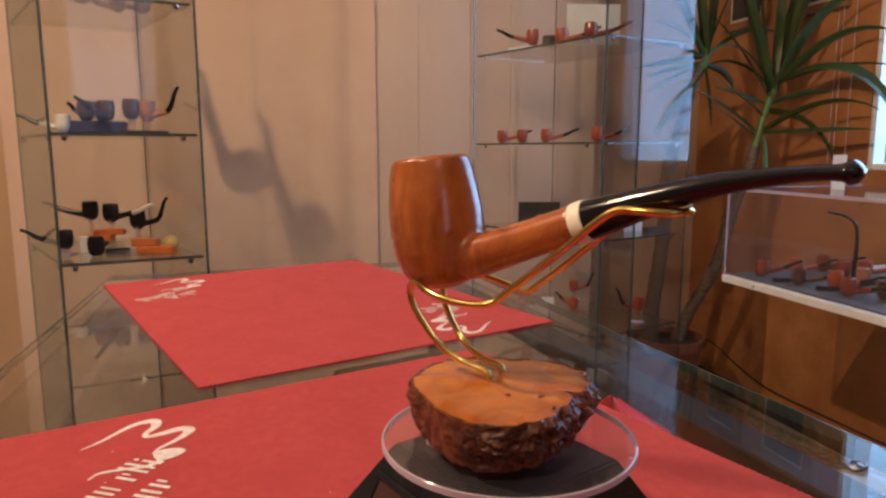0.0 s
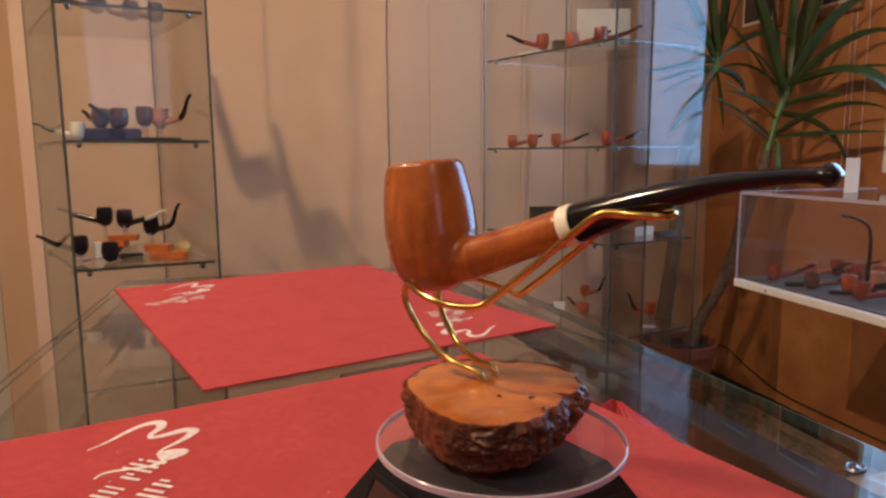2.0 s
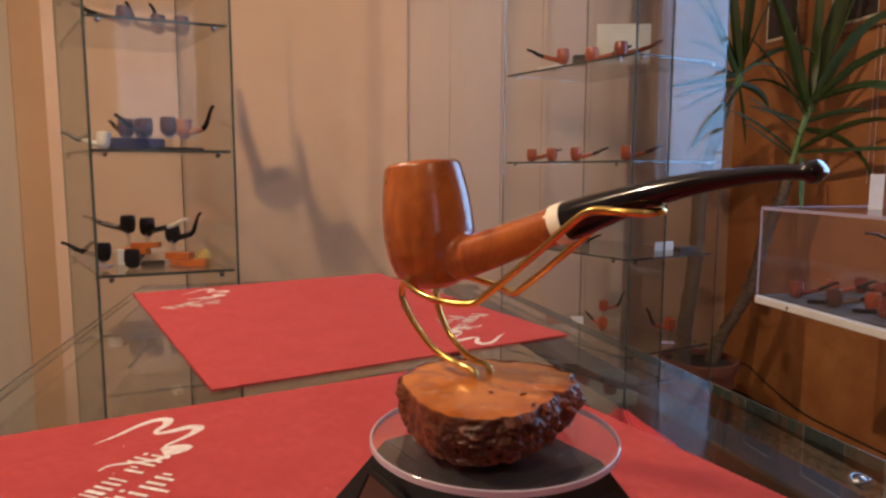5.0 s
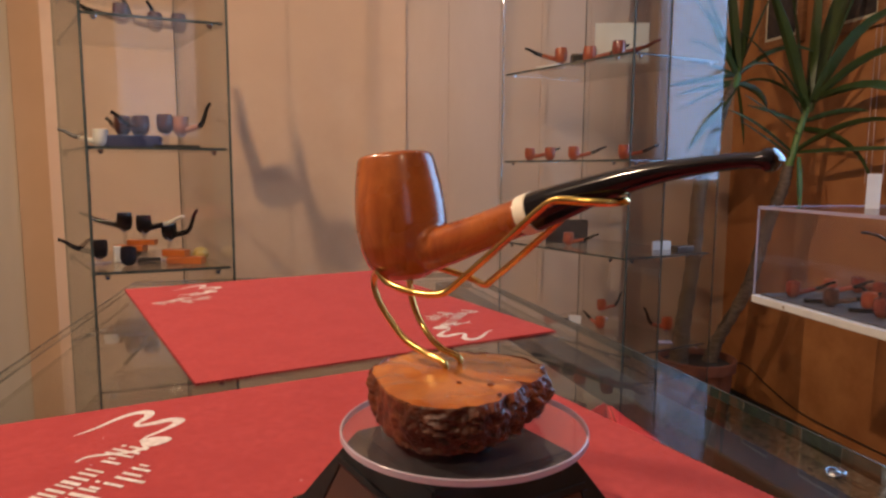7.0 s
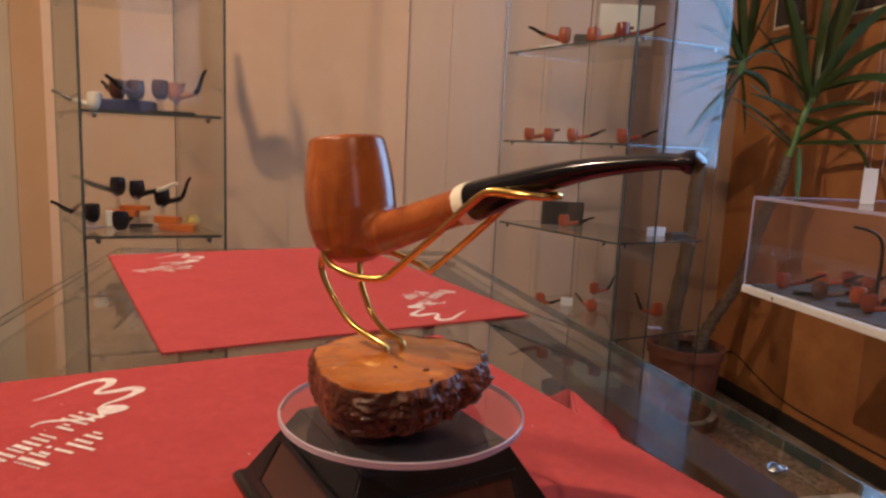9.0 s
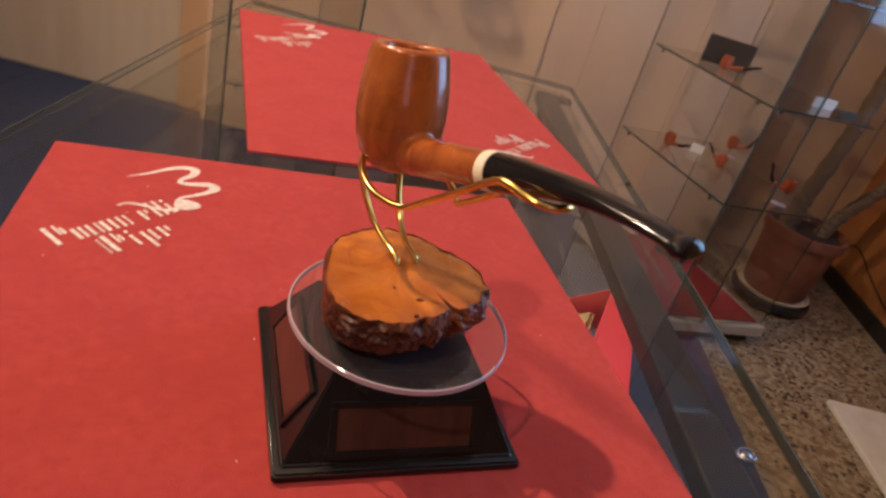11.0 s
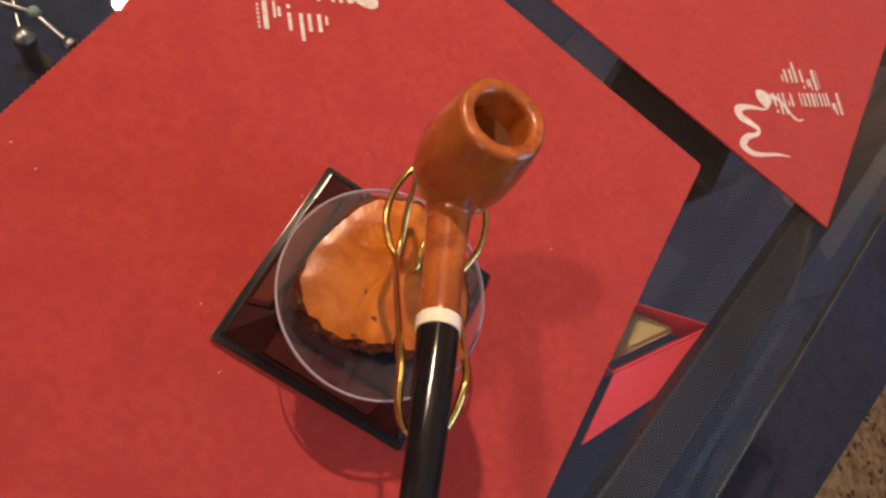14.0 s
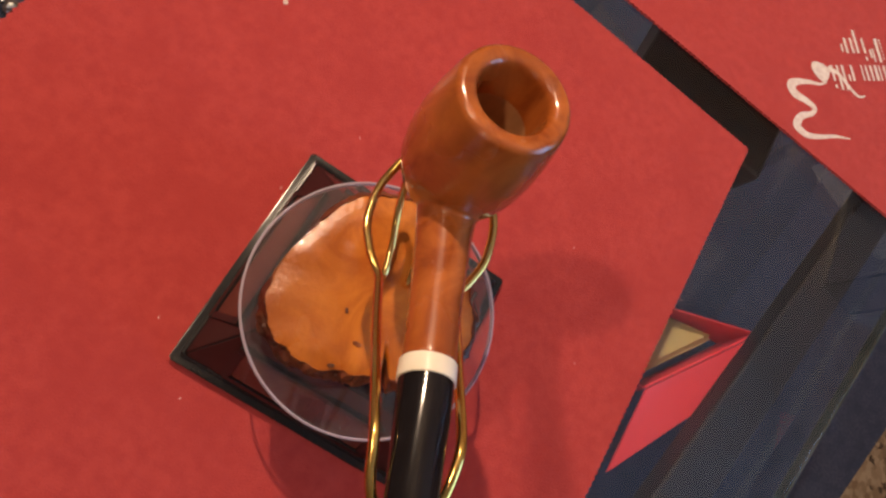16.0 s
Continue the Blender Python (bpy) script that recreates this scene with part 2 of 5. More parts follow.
def terrazzo():
    m, nt, p = material("terrazzo")
    co = nt.nodes.new("ShaderNodeTexCoord")
    base, dark = (0.40, 0.31, 0.21), (0.06, 0.045, 0.035)
    v1, v2 = nt.nodes.new("ShaderNodeTexVoronoi"), nt.nodes.new("ShaderNodeTexVoronoi")
    v1.inputs["Scale"].default_value, v2.inputs["Scale"].default_value = 70, 62
    wob = nt.nodes.new("ShaderNodeTexNoise")
    wob.inputs["Scale"].default_value = 90
    mixv = nt.nodes.new("ShaderNodeMix")
    mixv.data_type = "VECTOR"
    mixv.inputs[0].default_value = 0.018
    nt.links.new(co.outputs["Object"], wob.inputs[0])
    nt.links.new(co.outputs["Object"], mixv.inputs[4])
    nt.links.new(wob.outputs[1], mixv.inputs[5])
    nt.links.new(mixv.outputs[1], v1.inputs[0])
    nt.links.new(mixv.outputs[1], v2.inputs[0])
    tone = nt.nodes.new("ShaderNodeSeparateColor")
    nt.links.new(v1.outputs["Color"], tone.inputs[0])
    c1 = mixed(nt, ramp(nt, tone.outputs[0], 0.2, 0.9), (0.22, 0.165, 0.11), (0.42, 0.35, 0.26))
    tone2 = nt.nodes.new("ShaderNodeSeparateColor")
    nt.links.new(v2.outputs["Color"], tone2.inputs[0])
    chip = nt.nodes.new("ShaderNodeMath")
    chip.operation = "GREATER_THAN"
    chip.inputs[1].default_value = 0.76
    nt.links.new(tone2.outputs[1], chip.inputs[0])
    inner = nt.nodes.new("ShaderNodeMath")
    inner.operation = "LESS_THAN"
    inner.inputs[1].default_value = 0.48
    nt.links.new(v2.outputs["Distance"], inner.inputs[0])
    both = nt.nodes.new("ShaderNodeMath")
    both.operation = "MULTIPLY"
    nt.links.new(chip.outputs[0], both.inputs[0])
    nt.links.new(inner.outputs[0], both.inputs[1])
    c2 = mixed(nt, both.outputs[0], base, dark)
    nt.links.new(c1.outputs[2], c2.inputs[6])
    nt.links.new(c2.outputs[2], p.inputs["Base Color"])
    p.inputs["Roughness"].default_value = 0.35
    return m


TERRAZZO = terrazzo()

# ---- building helpers ----


def link(name, bm, mat, smooth=None):
    bmesh.ops.recalc_face_normals(bm, faces=bm.faces)
    me = bpy.data.meshes.new(name)
    bm.to_mesh(me)
    bm.free()
    me.materials.append(mat)
    if smooth is not None:
        me.polygons.foreach_set("use_smooth", [True] * len(me.polygons))
        me.set_sharp_from_angle(angle=radians(smooth))
    return new(name, me)


def part(name, bm, mat, parent, label="", smooth=None):
    ob = link(name, bm, mat, smooth)
    ob.parent = parent
    if label:
        ob["label"] = label
    return ob


def thing(name, m, label, category, group="", kind=""):
    ob = new(name)
    ob.empty_display_size = 0.02
    ob.matrix_world = m
    return tagged(ob, label, category, group, kind)


def structure(name, bm, mat, label, category, smooth=None):
    return tagged(link(name, bm, mat, smooth), label, category, "", "structure")


def box(lo, hi, bevel=0.0, bm=None, m=None):
    bm = bm or bmesh.new()
    c, s = (Vector(lo) + Vector(hi)) / 2, Vector(hi) - Vector(lo)
    made = bmesh.ops.create_cube(bm, size=1, matrix=Matrix.Translation(c) @ Matrix.Diagonal((*s, 1)))["verts"]
    if bevel:
        es = list({e for v in made for e in v.link_edges})
        made = bmesh.ops.bevel(bm, geom=es, offset=bevel, segments=2, affect="EDGES", profile=0.5)["verts"]
    if m:
        bmesh.ops.transform(bm, matrix=m, verts=bm.verts if bevel else made)
    return bm


def prism(poly, z0, z1, bm=None, bevel=0.0):
    bm = bm or bmesh.new()
    lo = [bm.verts.new((x, y, z0)) for x, y in poly]
    hi = [bm.verts.new((x, y, z1)) for x, y in poly]
    n = len(poly)
    faces = [bm.faces.new(lo[::-1]), bm.faces.new(hi)]
    for i in range(n):
        faces.append(bm.faces.new((lo[i], lo[(i + 1) % n], hi[(i + 1) % n], hi[i])))
    if bevel:
        bmesh.ops.bevel(bm, geom=list({e for f in faces for e in f.edges}), offset=bevel, segments=2, affect="EDGES")
    return bm


def sheet(bm, way):
    """Drops the large faces that look along way, so that a pane is one clear surface with real edges."""
    bm.normal_update()
    big = max(f.calc_area() for f in bm.faces)
    bmesh.ops.delete(bm, geom=[f for f in bm.faces if f.normal.dot(Vector(way).normalized()) > 0.9 and f.calc_area() > big * 0.5], context="FACES_ONLY")
    return bm


def lathe(profile, seg=32, bm=None, m=None):
    """Turns (radius, z) pairs about z; a radius of 0 closes the end."""
    bm = bm or bmesh.new()
    rings = []
    for r, z in profile:
        if r <= 1e-6:
            rings.append([bm.verts.new((0, 0, z))])
        else:
            rings.append([bm.verts.new((r * math.cos(2 * math.pi * i / seg), r * math.sin(2 * math.pi * i / seg), z)) for i in range(seg)])
    made = [v for r in rings for v in r]
    for a, b in zip(rings, rings[1:]):
        for i in range(seg):
            j = (i + 1) % seg
            if len(a) == 1 and len(b) == 1:
                continue
            if len(a) == 1:
                bm.faces.new((a[0], b[j], b[i]))
            elif len(b) == 1:
                bm.faces.new((a[i], a[j], b[0]))
            else:
                bm.faces.new((a[i], a[j], b[j], b[i]))
    if m:
        bmesh.ops.transform(bm, matrix=m, verts=made)
    return bm


def spline(points, steps=8):
    """Catmull-Rom through the points (tuples of any length)."""
    pts = [np.array(p, float) for p in points]
    pts = [2 * pts[0] - pts[1], *pts, 2 * pts[-1] - pts[-2]]
    out = []
    for a, b, c, d in zip(pts, pts[1:], pts[2:], pts[3:]):
        for k in range(steps):
            t = k / steps
            out.append(0.5 * (2 * b + (c - a) * t + (2 * a - 5 * b + 4 * c - d) * t * t + (3 * b - a - 3 * c + d) * t ** 3))
    out.append(pts[-2])
    return out


def tube(path, seg=12, bm=None, flat=1.0):
    """A round (or flattened) bar along rows of x, y, z, radius."""
    bm = bm or bmesh.new()
    pts = [Vector(p[:3]) for p in path]
    side, rings = None, []
    for i, p in enumerate(pts):
        d = (pts[min(i + 1, len(pts) - 1)] - pts[max(i - 1, 0)]).normalized()
        if side is None:
            side = d.orthogonal().normalized() if abs(d.y) > 0.9 else d.cross(Vector((0, 1, 0))).normalized()
        side = (side - d * side.dot(d)).normalized()
        up = d.cross(side)
        r, thin = path[i][3], (path[i][4] if len(path[i]) > 4 else 1.0) * flat
        rings.append([bm.verts.new(p + side * (r * thin * math.cos(2 * math.pi * k / seg)) + up * (r * math.sin(2 * math.pi * k / seg))) for k in range(seg)])
    for a, b in zip(rings, rings[1:]):
        for k in range(seg):
            bm.faces.new((a[k], a[(k + 1) % seg], b[(k + 1) % seg], b[k]))
    bm.faces.new(rings[0][::-1])
    bm.faces.new(rings[-1])
    return bm


def bar(a, b, r, seg=10, bm=None):
    return tube([(*a, r), (*b, r)], seg, bm)


# ---- the room ----
X_LEFT, X_RIGHT, Y_BACK, Y_WALL, Y_LEFT, Y_PIER, Y_FRONT, HIGH = -2.08, 1.86, 2.45, 2.30, 2.41, 2.33, -2.6, 2.6
structure("floor", box((-2.2, -2.8, -0.06), (2.1, 2.7, 0.0)), TERRAZZO, "speckled brown and black terrazzo floor", "floor")
structure("carpet", prism([(X_LEFT, Y_FRONT), (1.04, Y_FRONT), (1.04, Y_WALL), (-0.926, Y_WALL), (-0.926, Y_LEFT), (X_LEFT, Y_LEFT)], 0.0005, 0.006), CARPET, "dark blue carpet laid on the terrazzo floor", "carpet")
structure("ceiling", box((-2.2, -2.8, HIGH), (2.1, 2.7, HIGH + 0.08)), CEILING, "plain cream painted ceiling", "ceiling")
structure("wall_back", box((-0.925, Y_WALL, 0.0), (0.335, Y_WALL + 0.29, HIGH)), PLASTER, "peach plastered wall behind the glass cabinets", "wall")
structure("wall_back_left", box((-2.2, Y_LEFT, 0.0), (-0.9255, Y_LEFT + 0.18, HIGH)), PLASTER, "peach plastered wall behind the curtain", "wall")
structure("wall_left", box((-2.2, Y_FRONT, 0.0), (X_LEFT, Y_LEFT, HIGH)), PLASTER, "plain peach plastered side wall", "wall")
structure("wall_pier", box((0.335, Y_PIER, 0.0), (1.25, Y_BACK, HIGH)), PLASTER, "peach plastered pier behind the glass cabinet", "wall")
structure("pilaster", box((-1.050, Y_LEFT - 0.045, 0.007), (-0.9265, Y_LEFT - 0.0005, HIGH - 0.001), 0.004), PILASTER, "orange painted pilaster on the peach wall", "pilaster")


def wall_with_opening(name, axis, at, thick, span, hole, mat, label):
    """A wall across x or y with one opening: hole is (from, to, sill, head)."""
    bm = bmesh.new()
    for a0, a1, z0, z1 in ((span[0], hole[0], 0, HIGH), (hole[1], span[1], 0, HIGH), (hole[0], hole[1], 0, hole[2]), (hole[0], hole[1], hole[3], HIGH)):
        if axis == "x":
            box((at, a0, z0), (at + thick, a1, z1), bm=bm)
        else:
            box((a0, at, z0), (a1, at + thick, z1), bm=bm)
    return structure(name, bm, mat, label, "wall")


wall_with_opening("wall_right", "x", X_RIGHT, 0.14, (Y_FRONT - 0.1, Y_BACK + 0.14), (0.35, 1.54, 1.0, 2.3), OCHRE, "ochre brown painted wall with a window")
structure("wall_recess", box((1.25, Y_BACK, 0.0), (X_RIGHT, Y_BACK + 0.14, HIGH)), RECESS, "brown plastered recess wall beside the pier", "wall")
wall_with_opening("wall_front", "y", Y_FRONT - 0.14, 0.14, (-2.2, X_RIGHT), (0.14, 0.76, 1.28, 2.3), PLASTER, "plain peach plastered wall with a shop window")


def window(name, axis, at, a0, a1, z0, z1, label):
    win = thing(name, Matrix(), label, "window", "", "structure")
    d = 0.05

    def put(nm, lo, hi, mat, bevel=0.004):
        (u0, w0), (u1, w1) = lo, hi
        dd = 0.004 if nm == "pane" else d
        o = at + (0.004 if axis == "x" else 0.05)
        bm = box((o, u0, w0), (o + dd, u1, w1), 0 if nm == "pane" else bevel) if axis == "x" else box((u0, o, w0), (u1, o + dd, w1), 0 if nm == "pane" else bevel)
        return part(nm, bm, mat, win)

    f = 0.022
    put("window_frame", (a0, z0), (a0 + f, z1), WHITE)
    put("window_frame", (a1 - f, z0), (a1, z1), WHITE)
    put("window_frame", (a0 + f, z0), (a1 - f, z0 + f), WHITE)
    put("window_frame", (a0 + f, z1 - f), (a1 - f, z1), WHITE)
    pane = put("pane", (a0 + f, z0 + f), (a1 - f, z1 - f), GLASS)
    pane.visible_shadow = False
    return win


window("window_1", "x", X_RIGHT, 0.35, 1.54, 1.0, 2.3, "white framed window with bluish daylight outside")
window("window_2", "y", Y_FRONT - 0.14, 0.14, 0.76, 1.28, 2.3, "white framed shop window with daylight outside")
structure("backdrop_2", box((-0.6, Y_FRONT - 0.52, 0.4), (1.5, Y_FRONT - 0.50, 3.2)), STREETGLOW, "bright daylight outside the shop window", "sky")
structure("backdrop_1", box((X_RIGHT + 0.55, -0.6, 0.4), (X_RIGHT + 0.57, 2.4, 3.2)), SKYGLOW, "pale blue daylight outside the window", "sky")
structure("baseboard_right", box((X_RIGHT - 0.018, Y_FRONT, 0.0), (X_RIGHT - 0.001, Y_BACK, 0.066), 0.004), CARD_BLACK, "black skirting board along the ochre wall", "baseboard")
# vertical boards that line the recess beside the corner
panelling = thing("panelling", Matrix(), "beige vertical boards lining the pier", "panelling", "", "structure")
x = 0.3355
k = 0
while x < 1.10:
    w = 0.21 if k % 2 else 0.17
    part("board", box((x, Y_PIER - 0.014, 0.006), (x + w - 0.0009, Y_PIER - 0.001, HIGH - 0.002), 0.0009), PANEL, panelling)
    x += w
    k += 1

# hanging curtain beside the pilaster
bm = bmesh.new()
rows = []
for i in range(260):
    x = -2.05 + i * (0.997 / 259)
    off = 0.036 + 0.0016 * math.sin(x * 38) + 0.0006 * math.sin(x * 91 + 1.0)
    rows.append((bm.verts.new((x, Y_LEFT - off, 0.012)), bm.verts.new((x, Y_LEFT - off * 0.9, 2.45))))
for a, b in zip(rows, rows[1:]):
    bm.faces.new((a[0], b[0], b[1], a[1]))
curtain = tagged(link("curtain", bm, CURTAIN), "greenish beige curtain hanging in folds by the wall", "curtain")
curtain.modifiers.new("thickness", "SOLIDIFY").thickness = 0.003

# ---- the glass counter ----
CX0, CX1, CY0, CY1 = -0.298, 0.2452, -0.80, 0.735
TAPER = 0.084   # the counter narrows towards its far end


def counter_part(name, bm, mat, label=""):
    """A part of the counter, drawn in with the taper of the side by the aisle."""
    for v in bm.verts:
        v.co.x -= TAPER * v.co.y * (v.co.x - CX0) / (CX1 - CX0)
    return part(name, bm, mat, counter, label)


counter = thing("display_counter", Matrix.Translation((0, 0, 0)), "glass display counter with a bronze metal rail", "counter")
counter_part("glass_top", sheet(box((CX0, CY0, GLASS_TOP - 0.008), (CX1, CY1, GLASS_TOP), 0.0008), (0, 0, -1)), GLASS, "clear glass top")
counter_part("glass_edge", box((CX1, CY0, GLASS_TOP - 0.0075), (CX1 + 0.0016, CY1, GLASS_TOP - 0.0003)), DARK_EDGE, "dark polished glass edge")
for z in (GLASS_TOP - 0.0013, GLASS_TOP - 0.0080):
    counter_part("glass_edge", box((CX0 - 0.0008, CY0, z), (CX0 + 0.0004, CY1, z + 0.0010)), DARK_EDGE, "dark polished glass edge")
counter_part("glass_edge", box((CX0, CY1 - 0.002, GLASS_TOP - 0.0075), (CX1, CY1 + 0.0006, GLASS_TOP - 0.0005)), GLASS_EDGE, "grey-green polished glass edge")
counter_part("side_glass", sheet(box((CX0 + 0.018, CY0 + 0.03, 0.10), (CX0 + 0.024, CY1 - 0.02, GLASS_TOP - 0.009)), (1, 0, 0)), GLASS, "clear glass side")
counter_part("end_glass", sheet(box((CX0 + 0.026, CY1 - 0.022, 0.10), (CX1 - 0.024, CY1 - 0.016, GLASS_TOP - 0.009)), (0, -1, 0)), GLASS, "clear glass end")
counter_part("side_glass", sheet(box((CX1 - 0.020, CY0 + 0.03, 0.10), (CX1 - 0.014, CY1 - 0.02, GLASS_TOP - 0.009)), (-1, 0, 0)), GLASS, "clear glass side")
counter_part("rail", box((0.184, CY0 + 0.03, 0.872), (0.2155, CY1 - 0.03, 0.8885), 0.002), BRONZE, "dark bronze rail")
counter_part("shelf", sheet(box((CX0 + 0.027, CY0 + 0.04, 0.824), (0.182, CY1 - 0.03, 0.830)), (0, 0, -1)), GLASS, "glass shelf")
counter_part("shelf", sheet(box((CX0 + 0.027, CY0 + 0.04, 0.446), (0.215, CY1 - 0.03, 0.452)), (0, 0, -1)), GLASS, "glass shelf")
counter_part("plinth", box((CX0 + 0.02, CY0 + 0.03, 0.007), (CX1 - 0.02, CY1 - 0.03, 0.099), 0.004), BRONZE, "dark bronze plinth")
for px, py in ((0.200, CY1 - 0.045), (0.200, CY0 + 0.06)):
    counter_part("post", box((px - 0.008, py - 0.008, 0.100), (px + 0.008, py + 0.008, 0.868), 0.001), BRONZE)
# small clip under the far corner of the glass
counter_part("clip", box((0.212, 0.690, 0.880), (0.242, 0.705, 0.8885), 0.002), CARD_BLACK, "black corner clip")

knob = thing("glass_fixing", pose(0.208, 0.015, GLASS_TOP, 0, 0, 25) @ Matrix.Scale(0.75, 4), "small round steel fixing on the counter glass", "fixing")
part("band", tube([(0.0075 * math.cos(a * math.pi / 18), 0.0056 * math.sin(a * math.pi / 18), 0.0014 + 0.0012 * math.sin(a * math.pi / 18) ** 2, 0.0013) for a in range(37)], 10), STEEL, knob, "dull steel band", 60)
part("boss", lathe([(0, 0.0), (0.0042, 0.0), (0.0050, 0.0014), (0.0038, 0.0030), (0, 0.0036)], 18), STEEL, knob, "dull domed boss", 50)

# chrome rod joint beneath the glass
clamp = thing("rod_clamp", Matrix.Translation((-0.235, -0.040, 0.8305)), "small steel clamp with thin rods on the glass shelf", "clamp")
part("foot", lathe([(0, 0.0), (0.010, 0.0), (0.011, 0.004), (0.006, 0.008), (0.005, 0.030), (0.0065, 0.034), (0.006, 0.039), (0.003, 0.041), (0, 0.0415)], 20, m=Matrix.Translation((0.001, -0.008, 0))), STEEL, clamp, smooth=40)
part("dark_rod", bar((-0.034, 0.003, 0.040), (-0.031, 0.028, 0.040), 0.0026), BRONZE, clamp, "dark metal rod", 40)
part("knob", bar((-0.0312, 0.0265, 0.040), (-0.0303, 0.0335, 0.040), 0.0052, 14), BRONZE, clamp, "dark knurled knob", 40)
part("cross_bar", bar((-0.036, 0.006, 0.037), (0.003, -0.010, 0.037), 0.0022), STEEL, clamp, smooth=40)
part("rod", bar((-0.024, -0.010, 0.0405), (-0.007, 0.004, 0.0405), 0.0017), STEEL, clamp, smooth=40)
part("rod", bar((-0.007, 0.004, 0.0405), (0.017, 0.009, 0.0405), 0.0017), STEEL, clamp, smooth=40)
part("ball", lathe([(0, -0.004), (0.0028, -0.0028), (0.004, 0), (0.0028, 0.0028), (0, 0.004)], 16, m=Matrix.Translation((-0.007, 0.004, 0.0412))), TEAL, clamp, "pale teal plastic ball", 80)
part("cap", lathe([(0, -0.005), (0.0036, -0.0034), (0.005, 0), (0.0036, 0.0034), (0, 0.005)], 18, m=Matrix.Translation((0.018, 0.009, 0.0410))), CHROME, clamp, "bright chrome cap", 80)

# open red box on the shelf under the glass
gift = thing("gift_box", Matrix.Translation((0, 0, 0.8305)), "open red cardboard box lined with khaki paper", "box")
foot = [Vector(p) for p in ((0.180, 0.214, 0), (0.146, 0.112, 0), (0.030, 0.080, 0), (0.100, 0.165, 0))]
brim = [Vector(p) for p in ((0.174, 0.211, 0.042), (0.142, 0.118, 0.042), (0.040, 0.088, 0.042), (0.106, 0.158, 0.042))]
core = sum(foot, Vector()) / 4


def card(q, inward):
    """A sheet of card on four corners, with its thickness."""
    bm = bmesh.new()
    a = [bm.verts.new(p) for p in q]
    b = [bm.verts.new(p + inward) for p in q]
    bm.faces.new(a)
    bm.faces.new(b[::-1])
    for n in range(4):
        bm.faces.new((a[n], b[n], b[(n + 1) % 4], a[(n + 1) % 4]))
    bmesh.ops.recalc_face_normals(bm, faces=bm.faces)
    return bm


for k in range(4):
    q = [foot[k], foot[(k + 1) % 4], brim[(k + 1) % 4], brim[k]]
    part("wall", card(q, (core - (q[0] + q[1]) / 2).normalized() * 0.0018), BOX_RED, gift)
part("flap", card([brim[0] + Vector((0.0005, 0, 0.0005)), brim[1] + Vector((0.0005, 0, 0.0005)), Vector((0.160, 0.068, 0.038)), Vector((0.193, 0.204, 0.038))], Vector((0, 0, 0.0015))), BOX_RED, gift, "open red flap")
part("lining", prism([tuple((core + (p - core) * 0.72).xy) for p in foot][::-1], 0.0005, 0.030, bevel=0.004), KHAKI, gift, "khaki wrapping paper")

# ---- felt mats with their printed emblem ----
MAT_W, MAT_H = 0.352, 0.450


def zigzag(w, h, tooth=0.0036, deep=0.0013):
    pts, corners = [], [(0, 0), (w, 0), (w, -h), (0, -h)]
    for i in range(4):
        a, b = Vector(corners[i]), Vector(corners[(i + 1) % 4])
        n = round((b - a).length / tooth)
        inward = Vector((-(b - a).y, (b - a).x)).normalized() * -1
        for k in range(n):
            pts.append(tuple(a + (b - a) * (k / n)))
            pts.append(tuple(a + (b - a) * ((k + 0.5) / n) + inward * deep))
    return pts


def ribbon(rows, z, bm):
    """A flat stroke along rows of x, y, half width."""
    rows = spline(rows, 6)
    left, right = [], []
    for i, (x, y, w) in enumerate(rows):
        a, b = rows[max(i - 1, 0)], rows[min(i + 1, len(rows) - 1)]
        d = Vector((b[0] - a[0], b[1] - a[1])).normalized()
        left.append(bm.verts.new((x - d.y * w, y + d.x * w, z)))
        right.append(bm.verts.new((x + d.y * w, y - d.x * w, z)))
    for i in range(len(rows) - 1):
        bm.faces.new((left[i], left[i + 1], right[i + 1], right[i]))


def slab(a, b, half, z, bm):
    """A straight flat bar from a to b."""
    ribbon([(*a, half), ((a[0] + b[0]) / 2, (a[1] + b[1]) / 2, half), (*b, half)], z, bm)


MM = 0.001


